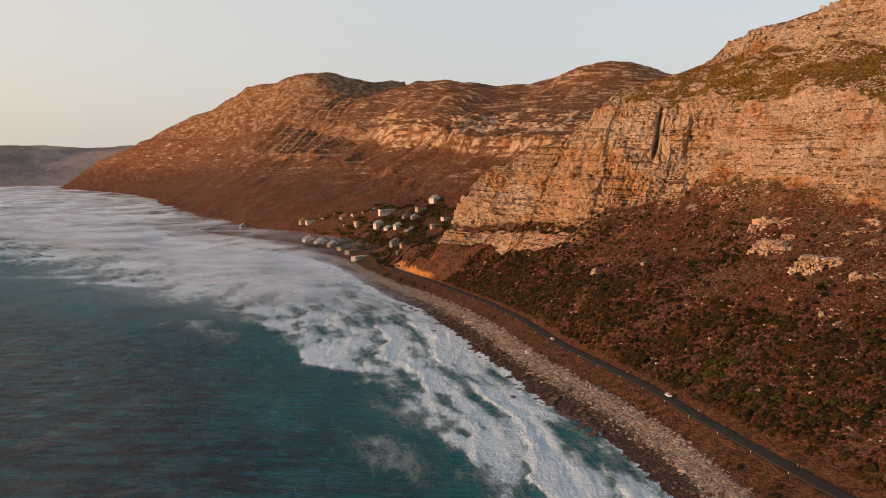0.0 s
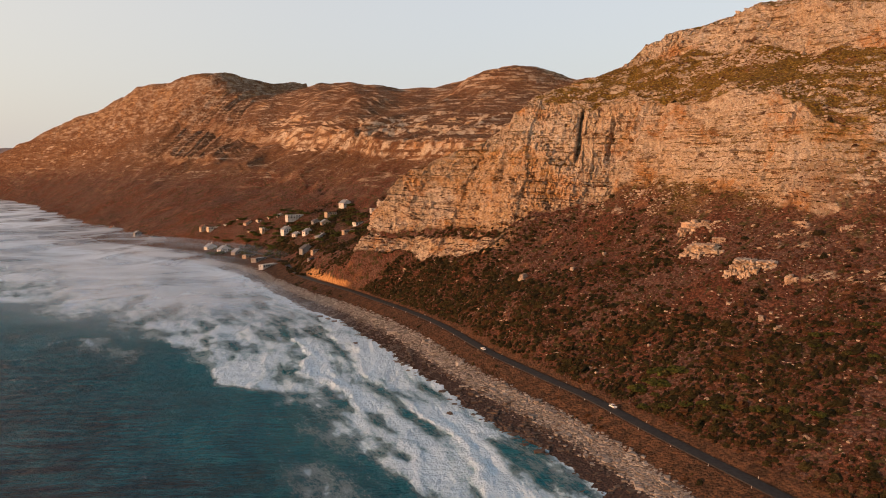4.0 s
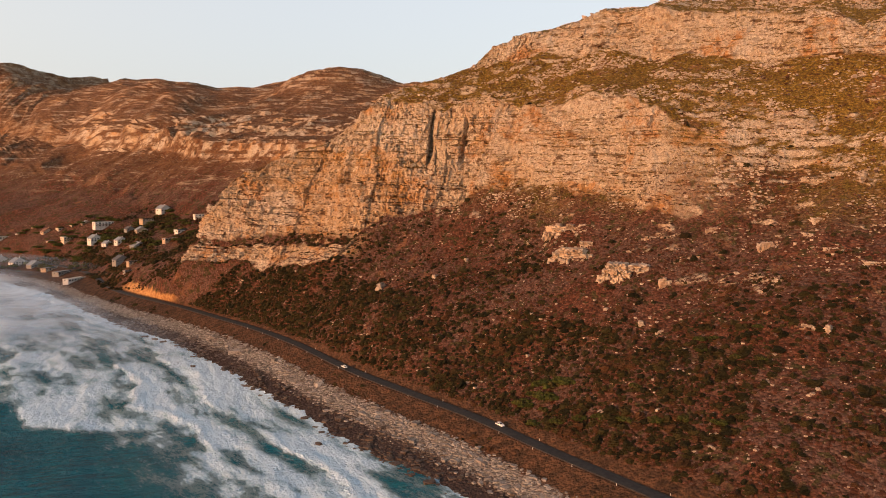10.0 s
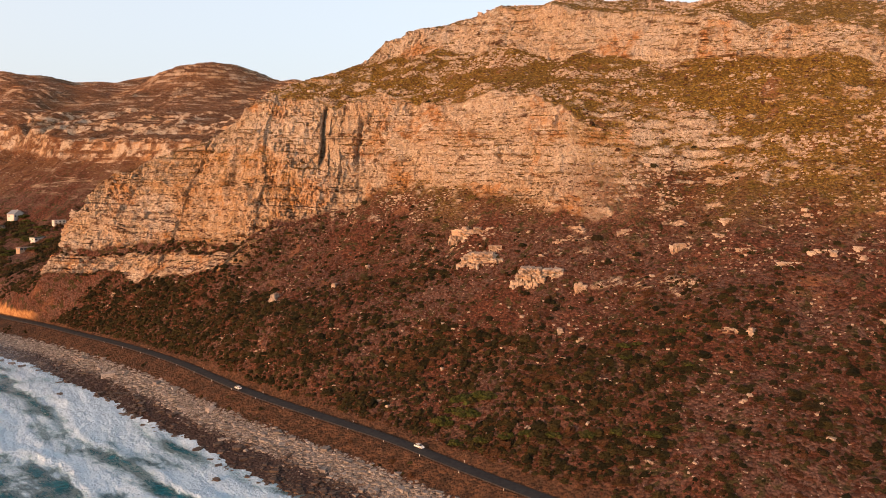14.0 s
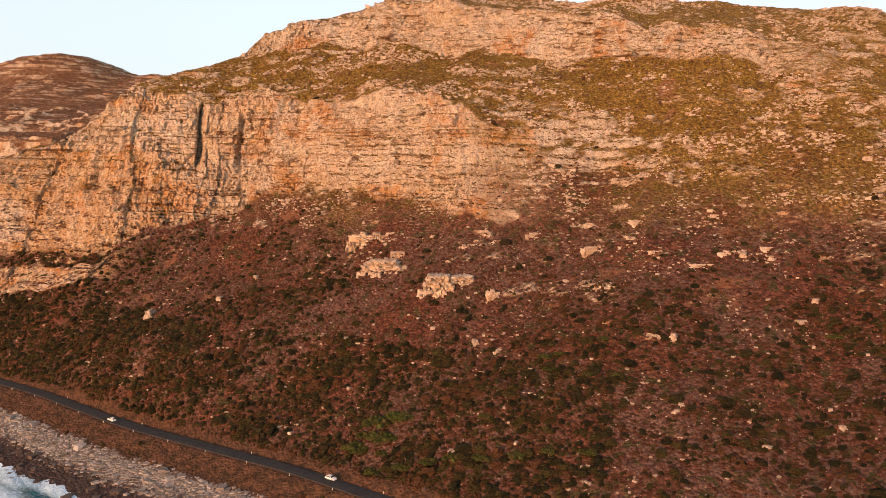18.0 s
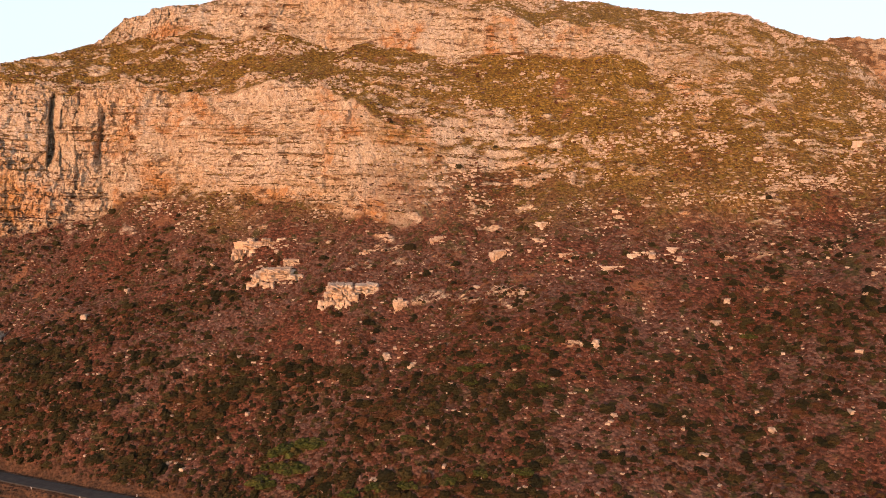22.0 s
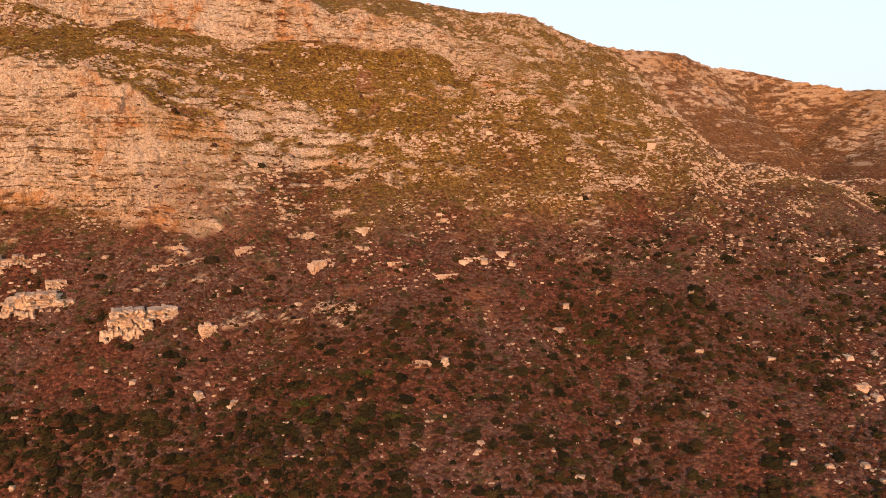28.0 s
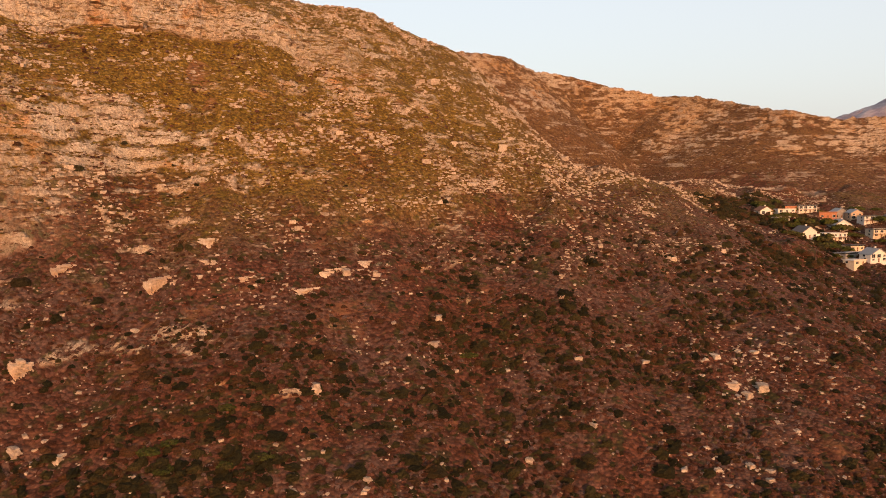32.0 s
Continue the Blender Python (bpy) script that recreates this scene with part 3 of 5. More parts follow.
step = smooth(0.35, 0.75, inbed) - inbed
OUTCROP *= (1 - 0.8 * smooth(KNOT[14], KNOT[15], U)) * (0.3 + 0.7 * np.maximum(smooth(KNOT[3], KNOT[5], U), smooth(9.3, 9.8, V)))
P[:, 2] += OUTCROP * step * (1.4 + 1.2 * side) * (0.4 + rand_of(bed, cell))
P[:, 2] += OUTCROP * (rand_of(bed, cell, np.floor(U / 2.3)) - 0.4) * 0.8
# the domed summit of the far mountain
dome_r = np.hypot(P[:, 0] - 328, P[:, 1] - 1548)
dome_w = (1 - smooth(100, 170, dome_r)) * smooth(11.0, 11.6, V)
P[:, 2] += dome_w * (326 - 26 * (dome_r / 115) ** 2 + 2.0 * fbm(P / 22.0, 3) - P[:, 2])
# crest of the far mountain: rise in degrees by bearing from the camera's place at 2 s
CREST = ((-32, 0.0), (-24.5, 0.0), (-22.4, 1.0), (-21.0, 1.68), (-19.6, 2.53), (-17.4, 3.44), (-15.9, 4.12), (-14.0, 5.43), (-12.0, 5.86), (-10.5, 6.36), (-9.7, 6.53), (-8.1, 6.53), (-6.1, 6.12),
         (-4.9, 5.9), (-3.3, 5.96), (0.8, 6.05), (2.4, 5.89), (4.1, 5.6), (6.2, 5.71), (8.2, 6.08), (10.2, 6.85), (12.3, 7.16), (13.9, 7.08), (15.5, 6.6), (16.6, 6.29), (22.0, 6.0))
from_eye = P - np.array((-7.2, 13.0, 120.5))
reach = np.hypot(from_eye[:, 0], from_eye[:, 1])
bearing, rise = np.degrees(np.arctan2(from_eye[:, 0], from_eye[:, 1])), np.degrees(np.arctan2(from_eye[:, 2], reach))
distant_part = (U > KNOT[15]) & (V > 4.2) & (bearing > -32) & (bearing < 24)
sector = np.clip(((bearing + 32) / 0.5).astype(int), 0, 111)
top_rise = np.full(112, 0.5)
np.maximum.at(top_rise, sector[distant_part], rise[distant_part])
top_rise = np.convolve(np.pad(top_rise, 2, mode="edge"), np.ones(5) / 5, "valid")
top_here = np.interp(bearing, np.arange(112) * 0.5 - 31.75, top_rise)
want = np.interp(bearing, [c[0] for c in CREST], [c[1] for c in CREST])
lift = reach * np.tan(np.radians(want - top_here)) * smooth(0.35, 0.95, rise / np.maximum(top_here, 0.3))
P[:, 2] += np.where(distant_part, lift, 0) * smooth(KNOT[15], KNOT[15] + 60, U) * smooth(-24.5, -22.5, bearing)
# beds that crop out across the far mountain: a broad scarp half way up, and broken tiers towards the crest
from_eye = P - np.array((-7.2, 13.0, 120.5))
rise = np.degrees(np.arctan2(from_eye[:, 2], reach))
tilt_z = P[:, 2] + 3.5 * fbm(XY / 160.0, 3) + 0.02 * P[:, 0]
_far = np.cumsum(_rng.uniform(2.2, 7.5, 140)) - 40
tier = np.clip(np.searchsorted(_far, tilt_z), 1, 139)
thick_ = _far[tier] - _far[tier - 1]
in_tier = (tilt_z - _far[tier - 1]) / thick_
# foot and head of the scarp as rise by bearing from that camera place
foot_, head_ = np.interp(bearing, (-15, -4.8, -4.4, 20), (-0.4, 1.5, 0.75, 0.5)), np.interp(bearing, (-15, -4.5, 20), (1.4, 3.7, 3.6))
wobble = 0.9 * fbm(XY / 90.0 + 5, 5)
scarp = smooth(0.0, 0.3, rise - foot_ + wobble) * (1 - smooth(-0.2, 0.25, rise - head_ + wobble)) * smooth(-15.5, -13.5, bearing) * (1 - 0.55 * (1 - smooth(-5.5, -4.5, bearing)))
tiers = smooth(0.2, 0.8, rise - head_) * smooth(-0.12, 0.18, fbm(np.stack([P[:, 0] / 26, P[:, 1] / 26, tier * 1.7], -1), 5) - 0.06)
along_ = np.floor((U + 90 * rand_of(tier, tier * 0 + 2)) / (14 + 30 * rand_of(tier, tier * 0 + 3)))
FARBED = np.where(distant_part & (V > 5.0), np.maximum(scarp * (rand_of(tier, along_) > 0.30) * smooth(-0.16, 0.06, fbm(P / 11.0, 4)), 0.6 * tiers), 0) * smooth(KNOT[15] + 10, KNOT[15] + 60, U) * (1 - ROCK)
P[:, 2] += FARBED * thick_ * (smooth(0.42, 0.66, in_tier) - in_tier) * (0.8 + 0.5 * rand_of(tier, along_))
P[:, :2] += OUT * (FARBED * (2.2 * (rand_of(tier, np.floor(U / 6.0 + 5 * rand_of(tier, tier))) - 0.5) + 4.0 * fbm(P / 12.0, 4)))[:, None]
# boulder beach: lumpy
beach = smooth(0.9, 1.1, V) * (1 - smooth(1.8, 2.15, V + 0.25 * fbm(XY / 9.0, 3)))
P[:, 2] += beach * (0.9 * fbm(XY / 6.0, 3) + 0.5)
VEG = fbm(XY / 38.0, 4)

me = bpy.data.meshes.new("ground")
idx = np.arange(NU * NV).reshape(NU, NV)
quads = np.stack([idx[:-1, :-1], idx[1:, :-1], idx[1:, 1:], idx[:-1, 1:]], -1).reshape(-1, 4)[:, ::-1]


def fill_mesh(me, verts, faces, smooth_shade=False):
    n = faces.shape[1]
    me.vertices.add(len(verts))
    me.vertices.foreach_set("co", np.ascontiguousarray(verts, dtype=np.float32).ravel())
    me.loops.add(faces.size)
    me.loops.foreach_set("vertex_index", np.ascontiguousarray(faces, dtype=np.int32).ravel())
    me.polygons.add(len(faces))
    me.polygons.foreach_set("loop_start", np.arange(0, faces.size, n, dtype=np.int32))
    me.polygons.foreach_set("use_smooth", np.full(len(faces), smooth_shade))
    me.update(calc_edges=True)


def attribute(me, name, values):
    at = me.attributes.new(name, 'FLOAT', 'POINT')
    at.data.foreach_set("value", np.ascontiguousarray(values, dtype=np.float32))


fill_mesh(me, P, quads, False)
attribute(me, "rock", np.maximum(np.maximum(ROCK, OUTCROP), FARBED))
attribute(me, "far", np.maximum(np.maximum(far, smooth(KNOT[12], KNOT[14], U) * (V > 8)), 0.8 * (1 - smooth(KNOT[3], KNOT[4] + 20, U)) * smooth(9.2, 9.8, V)))
attribute(me, "cut", smooth(4.02, 4.08, V) * (1 - smooth(4.3, 4.5, V + 0.3 * fbm(XY / 7.0, 3))) * smooth(KNOT[12] + 60, KNOT[14] - 10, U) * (1 - smooth(KNOT[15] - 8, KNOT[15] + 12, U)))
attribute(me, "shingle", beach)
attribute(me, "verge", smooth(1.8, 2.15, V) * (1 - smooth(4.0, 4.35, V)))
ground = tagged(new("ground", me), "steep coastal mountainside of brown heath and pale sandstone cliffs", "mountainside", kind="structure")
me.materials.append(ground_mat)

# the ridge beyond the valley: bedded crest, smooth flanks down to the valley floor
def ridge_ground():
    ks = np.array((0, 170, 300, 390, 480, 590, 720, 900), float)
    cx_, cy_, cz_ = (curve(np.arange(0, 900, 1.8), ks, k) for k in ((640, 770, 880, 868, 810, 742, 745, 760), (400, 290, 190, 110, 40, -20, -130, -300), (228, 238, 226, 205, 191, 172, 166, 150)))
    run = np.arange(0, 900, 1.8)
    back_ = np.concatenate([np.linspace(-60, 0, 12)[:-1], spread(0, 235, 0.8, 1.008)])
    S_, D_ = np.meshgrid(run, back_, indexing="ij")
    tx, ty = np.gradient(cx_), np.gradient(cy_)
    ln = np.hypot(tx, ty)
    nx_, ny_ = ty / ln, -tx / ln                              # towards the coast
    soft_ = np.ones(61) / 61
    nx_, ny_ = (np.convolve(np.pad(a, 30, mode="edge"), soft_, "valid") for a in (nx_, ny_))
    top_ = cz_ + 5.0 * fbm(np.stack([run / 60, run * 0 + 3, run * 0], -1), 4)
    low_ = 72.0
    q = np.clip(D_ / 235, 0, 1)
    z_ = top_[:, None] - (top_[:, None] - low_) * q ** 0.92 - np.maximum(-D_, 0) * 0.5
    p = np.stack([(cx_[:, None] + nx_[:, None] * D_).ravel(), (cy_[:, None] + ny_[:, None] * D_).ravel(), z_.ravel()], -1)
    p[:, 2] += 6.0 * fbm(np.stack([p[:, 0] / 90, p[:, 1] / 90, p[:, 0] * 0 + 8], -1), 4) * smooth(0, 60, D_.ravel())
    zt = p[:, 2] + 2.5 * fbm(p / (120, 120, 1e6), 3)
    beds_ = np.cumsum(np.random.default_rng(12).uniform(1.4, 4.2, 120)) + 40
    b = np.clip(np.searchsorted(beds_, zt), 1, 119)
    th = beds_[b] - beds_[b - 1]
    inb = (zt - beds_[b - 1]) / th
    bare_ = smooth(-0.10, 0.16, 0.8 * fbm(np.stack([p[:, 0] / 11, p[:, 1] / 11, b * 1.3], -1), 4) + 0.6 * fbm(p / 60.0, 3) - 0.03 + 0.06 * (1 - smooth(10, 60, D_.ravel())) - 0.34 * smooth(40, 120, D_.ravel()))
    p[:, 2] += bare_ * th * (smooth(0.3, 0.6, inb) - inb) + 0.8 * bare_ * (rand_of(b, np.floor(S_.ravel() / 5)) - 0.5) * 2
    p[:, 2] += 0.9 * fbm(p / 6.0, 3)
    n, m = S_.shape
    ii = np.arange(n * m).reshape(n, m)
    mesh = bpy.data.meshes.new("ground_ridge")
    fill_mesh(mesh, p, np.stack([ii[:-1, :-1], ii[1:, :-1], ii[1:, 1:], ii[:-1, 1:]], -1).reshape(-1, 4)[:, ::-1], False)
    attribute(mesh, "rock", 0.7 * bare_)
    attribute(mesh, "far", np.full(n * m, 0.8))
    mesh.materials.append(ground_mat)
    return tagged(new("ground_ridge", mesh), "bedded rocky ridge beyond the valley with brown heath flanks", "ridge", kind="structure")


# ---- sea ----
SHORE_Y, SHORE_X = lines[:, 1, 1], lines[:, 1, 0]


def spread(a, b, fine, growth):
    out, d = [a], fine
    while out[-1] < b:
        out.append(out[-1] + d)
        d *= growth
    return np.array(out)


dist = np.concatenate([-spread(0, 60, 1.5, 1.05)[::-1], spread(0, 4700, 1.2, 1.0125)[1:]])
ys = np.concatenate([150 - spread(0, 2500, 2.0, 1.05)[::-1], 150 + spread(0, 4300, 1.8, 1.0055)[1:]])
ridge_ground()
DD, YY = np.meshgrid(dist, ys, indexing="ij")
order = np.argsort(SHORE_Y)
sx = np.interp(YY, SHORE_Y[order], SHORE_X[order])
XX = sx * np.exp(-np.maximum(DD, 0) / 3500) - DD
sea_p = np.stack([XX.ravel(), YY.ravel(), np.zeros(XX.size)], -1)
D1, Y1 = DD.ravel(), YY.ravel()
xy = sea_p.copy()
width = np.interp(Y1, [-400, 250, 400, 550, 750, 1000, 1300, 2400], [60, 68, 85, 130, 260, 420, 520, 700])
rel = D1 / width
n1 = fbm(np.stack([xy[:, 0] / 60, xy[:, 1] / 85, xy[:, 0] * 0], -1), 4)
n2 = fbm(np.stack([xy[:, 0] / 14, xy[:, 1] / 20, xy[:, 0] * 0 + 5], -1), 4)
n3 = fbm(np.stack([xy[:, 0] / 26, xy[:, 1] / 90, xy[:, 0] * 0 + 11], -1), 4)
n4 = fbm(np.stack([D1 / 9, Y1 / 42, D1 * 0 + 3], -1), 4)
surf = 1 - smooth(0.80, 1.25, rel + 0.45 * n1 + 0.25 * n3)
# swell lines bend with the shore; each breaks along part of its length and leaves foam behind, towards the shore
phase = D1 / np.interp(D1, [0, 120, 400, 1500], [24, 36, 60, 80]) + 0.8 * n1 + 0.10 * n2 + Y1 / 600
frac = 1 - (phase - np.floor(phase))
line = np.floor(phase)
brk = smooth(0.02, 0.30, fbm(np.stack([line * 7.7, Y1 / 120, line * 0], -1), 3) + 0.42 * (1 - smooth(0.4, 1.7, rel)) - 0.12)
crest = smooth(0.0, 0.08, frac) * (1 - smooth(0.12, 0.85, frac + 0.22 * n2))
n5 = fbm(np.stack([D1 / 4.5, Y1 / 12, D1 * 0 + 8], -1), 3)
foam = np.clip(surf * (0.55 + 0.34 * n2 + 0.62 * n3 + 0.55 * n4 + 0.25 * n5) + (0.85 + 0.5 * n5) * brk * crest * (1 - smooth(1.2, 1.7, rel)) + 0.40 * (1 - smooth(0.0, 0.16, rel + 0.1 * n2)), 0, 1)
wall = smooth(0.0, 0.05, frac) * (1 - smooth(0.05, 0.45, frac))
sea_p[:, 2] = (0.18 * fbm(xy / 9.0, 3) + 0.8 * fbm(np.stack([xy[:, 0] / 28, xy[:, 1] / 60, xy[:, 0] * 0], -1), 3)
               + (0.55 * brk * (1 - smooth(1.0, 1.8, rel)) * smooth(0.1, 0.4, rel) + 0.35) * (wall - 0.2)) * smooth(-2, 14, D1) * np.exp(-np.maximum(D1, 0) / 2500)
nd, ny = DD.shape
sid = np.arange(nd * ny).reshape(nd, ny)
sq = np.stack([sid[:-1, :-1], sid[1:, :-1], sid[1:, 1:], sid[:-1, 1:]], -1).reshape(-1, 4)
sme = bpy.data.meshes.new("sea")
fill_mesh(sme, sea_p, sq[:, ::-1], True)
attribute(sme, "foam", foam)
attribute(sme, "across", D1)
attribute(sme, "along", Y1)
attribute(sme, "shallow", (1 - smooth(0.5, 2.6, rel + 0.8 * n1)))
sea = tagged(new("water", sme), "dark teal sea with white surf breaking along the shore", "sea", kind="structure")
sme.materials.append(sea_mat)

# ---- road ----
road_mid = (lines[:, 3] + lines[:, 4]) / 2


def ribbon(name, offs, lift, cols, mat):
    """A strip that follows the road's line between sideways offsets."""
    mid = road_mid[cols]
    tg = np.gradient(mid[:, :2], axis=0)
    tg /= np.linalg.norm(tg, axis=1)[:, None]
    side = np.stack([tg[:, 1], -tg[:, 0]], -1)
    rows_ = []
    for o, l in zip(offs, lift):
        rows_.append(np.concatenate([mid[:, :2] + side * o, mid[:, 2:] + l], 1))
    g = np.stack(rows_, 1)
    n, m = g.shape[:2]
    ii = np.arange(n * m).reshape(n, m)
    m2 = bpy.data.meshes.new(name)
    fill_mesh(m2, g.reshape(-1, 3), np.stack([ii[:-1, :-1], ii[1:, :-1], ii[1:, 1:], ii[:-1, 1:]], -1).reshape(-1, 4)[:, ::-1], False)
    m2.materials.append(mat)
    return new(name, m2)


nroad = Nodes("asphalt")
asphalt = nroad.finish(nroad.mix(nroad.ramp(nroad.noise(0.6, 5, 0.6), 0.35, 0.65), (0.020, 0.020, 0.022), (0.036, 0.035, 0.035)), 0.85, nroad.noise(8.0, 3), 0.2, 0.02)
road_cols = np.where((US > KNOT[0]) & (US < KNOT[17]))[0]
road = tagged(ribbon("road", [-2.9, -2.8, -1.2, 1.2, 2.8, 2.9], [-0.5, 0.32, 0.38, 0.38, 0.32, -0.5], road_cols, asphalt),
              "narrow dark asphalt coast road above the boulder beach", "road", kind="structure")

# ---- scattered growth and stone ----
_c = P[quads]
QN = np.cross(_c[:, 2] - _c[:, 0], _c[:, 3] - _c[:, 1])
QA = np.linalg.norm(QN, axis=1) / 2
QN /= np.maximum(np.linalg.norm(QN, axis=1), 1e-9)[:, None]
QN *= np.sign(QN[:, 2:] + 1e-9)
QP = _c.mean(axis=1)
q0 = quads[:, 0]
QV, QU, QR, QO = V[q0], U[q0], ROCK[q0], OUTCROP[q0]
dice = np.random.default_rng(21)


def spots(count, weight):
    """Random places on the ground, by area and weight: points and the ground's normals."""
    w = np.maximum(weight, 0) * QA
    k = dice.choice(len(w), count, p=w / w.sum())
    a, b = dice.random((2, count, 1))
    c = _c[k]
    p = (c[:, 0] * (1 - a) + c[:, 1] * a) * (1 - b) + (c[:, 3] * (1 - a) + c[:, 2] * a) * b
    return p, QN[k]


def dome(rings, sides):
    """A lump: rings from the skirt up to one top vertex."""
    v, f = [], []
    for r in range(rings):
        t = r / rings * math.pi / 2
        for s in range(sides):
            a = 2 * math.pi * (s + 0.5 * r) / sides
            v.append((math.cos(a) * math.cos(t), math.sin(a) * math.cos(t), math.sin(t) - 0.15))
    v.append((0, 0, 0.85))
    for r in range(rings):
        for s in range(sides):
            a, b = r * sides + s, r * sides + (s + 1) % sides
            if r < rings - 1:
                f += [(a, b, b + sides), (a, b + sides, a + sides)]
            else:
                f.append((a, b, rings * sides))
    return np.array(v), np.array(f)


BOX_V = np.array([(x, y, z) for z in (-0.5, 1) for y in (-1, 1) for x in (-1, 1)], float) * (0.85, 0.85, 0.75)
BOX_F = np.array([(0, 1, 5), (0, 5, 4), (1, 3, 7), (1, 7, 5), (3, 2, 6), (3, 6, 7), (2, 0, 4), (2, 4, 6), (4, 5, 7), (4, 7, 6)])


def strew(name, shape, places, radius, flat, jitter, mat, label, category, sink=0.1):
    """Many lumps of one shape in one mesh, each turned, stretched and roughened its own way."""
    v, f = shape
    n, m = len(places), len(v)
    turn = dice.random(n) * 2 * math.pi
    c, s = np.cos(turn)[:, None], np.sin(turn)[:, None]
    k = 1 + jitter * (dice.random((n, m)) - 0.5) * 2
    st = dice.uniform(0.75, 1.3, (n, 2))
    x, y, z = v[:, 0] * k * st[:, :1], v[:, 1] * k * st[:, 1:], v[:, 2] * k * flat * dice.uniform(0.75, 1.3, (n, 1))
    r = radius[:, None]
    out = np.stack([places[:, :1] + (x * c - y * s) * r, places[:, 1:2] + (x * s + y * c) * r, places[:, 2:] + (z - sink) * r], -1)
    faces = (f[None] + (np.arange(n) * m)[:, None, None]).reshape(-1, 3)
    mesh = bpy.data.meshes.new(name)
    fill_mesh(mesh, out.reshape(-1, 3), faces, False)
    mesh.materials.append(mat)
    return tagged(new(name, mesh), label, category, kind="stuff")


def leafy(name, dark, light, odd, grain=2.2):
    n = Nodes(name)
    c = n.mix(n.ramp(n.island(), 0.0, 1.0), dark, light)
    c = n.mix(n.ramp(n.math('FRACT', n.math('MULTIPLY', n.island(), 13.7)), 0.72, 0.85), c, odd)
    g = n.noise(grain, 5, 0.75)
    # hollows of the leaf grain darkened in colour, standing in for shade among leaves
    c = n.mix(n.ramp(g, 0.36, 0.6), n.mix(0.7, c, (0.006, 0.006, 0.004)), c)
    return n.finish(c, 0.95, g, 1.0, 0.6, 0.08)


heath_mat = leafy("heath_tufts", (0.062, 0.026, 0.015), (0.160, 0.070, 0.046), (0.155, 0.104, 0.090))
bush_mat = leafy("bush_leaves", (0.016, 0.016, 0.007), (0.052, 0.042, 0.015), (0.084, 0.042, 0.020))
# olive grass colour, with some of the upper slope's golden light in it
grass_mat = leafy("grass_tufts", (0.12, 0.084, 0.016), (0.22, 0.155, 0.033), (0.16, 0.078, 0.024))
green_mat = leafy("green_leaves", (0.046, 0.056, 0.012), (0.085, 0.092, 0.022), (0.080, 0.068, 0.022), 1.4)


def stone_mat(name, a, b, wet=0.95):
    n = Nodes(name)
    c = n.mix(n.island(), a, b)
    g = n.noise(1.3, 6, 0.7)
    c = n.mix(n.ramp(g, 0.38, 0.6), n.mix(0.55, c, (0.10, 0.075, 0.055)), c)
    return n.finish(c, wet, n.noise(2.5, 5, 0.7), 0.7, 0.3, 0.2)


pale_stone = stone_mat("pale_sandstone", (0.50, 0.42, 0.335), (0.32, 0.25, 0.19))
beach_stone = stone_mat("beach_stone", (0.38, 0.36, 0.34), (0.14, 0.128, 0.12))
wet_stone = stone_mat("wet_stone", (0.05, 0.04, 0.036), (0.09, 0.068, 0.058), 0.35)

q_xy = np.stack([QP[:, 0], QP[:, 1], QP[:, 0] * 0], -1)
blot = fbm(q_xy / 26.0, 4)
blot2 = fbm(q_xy / 90.0 + 9, 3)
shown = smooth(KNOT[1], KNOT[2], QU) * (1 - smooth(KNOT[14] + 30, KNOT[15], QU))
soft = shown * (QV > 4.12) * (1 - QR) * (QN[:, 2] > 0.5)
low = 1 - smooth(60, 105, QP[:, 2])
thick = smooth(KNOT[10], KNOT[11], QU) * (1 - smooth(KNOT[14], KNOT[15], QU)) * (QP[:, 2] < 75)
lowland = (QP[:, 2] < 46) * smooth(KNOT[5] - 20, KNOT[6], QU) * (1 - smooth(KNOT[13], KNOT[14], QU)) * (0.35 + smooth(-0.1, 0.25, blot))
roadside = (QP[:, 2] < 34) * (QV < 5.4)
p, _ = spots(31000, soft * (0.25 + smooth(-0.25, 0.3, blot)) * (0.3 + low) * (QV < 9))
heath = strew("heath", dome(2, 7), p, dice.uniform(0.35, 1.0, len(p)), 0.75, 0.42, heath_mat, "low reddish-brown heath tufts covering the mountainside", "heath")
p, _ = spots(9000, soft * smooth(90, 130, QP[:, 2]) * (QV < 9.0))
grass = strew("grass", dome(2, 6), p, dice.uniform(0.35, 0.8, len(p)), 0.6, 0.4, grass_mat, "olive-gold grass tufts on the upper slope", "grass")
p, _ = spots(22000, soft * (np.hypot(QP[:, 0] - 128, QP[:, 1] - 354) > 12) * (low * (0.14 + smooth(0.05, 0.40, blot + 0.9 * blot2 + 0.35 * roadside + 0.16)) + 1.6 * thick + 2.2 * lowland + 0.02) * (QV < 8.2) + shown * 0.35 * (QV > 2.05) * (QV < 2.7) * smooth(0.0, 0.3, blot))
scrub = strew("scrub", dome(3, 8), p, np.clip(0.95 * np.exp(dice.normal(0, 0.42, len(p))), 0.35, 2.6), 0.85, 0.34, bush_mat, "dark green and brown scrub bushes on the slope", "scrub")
stony = fbm(q_xy / 18.0 + 40, 4) + 0.8 * fbm(np.stack([QP[:, 0] / 70, QP[:, 1] / 70, QP[:, 2] / 9], -1), 3)
field = sum(k * np.exp(-((QP[:, 0] - fx) ** 2 + (QP[:, 1] - fy) ** 2) / fr ** 2)           # stony ground: by the shoulder, down the spur, below the outcrops
            for fx, fy, fr, k in ((268, 152, 22, 0.45), (348, 168, 24, 0.3), (405, 222, 30, 0.35), (450, 190, 24, 0.25), (190, 347, 20, 0.10)))
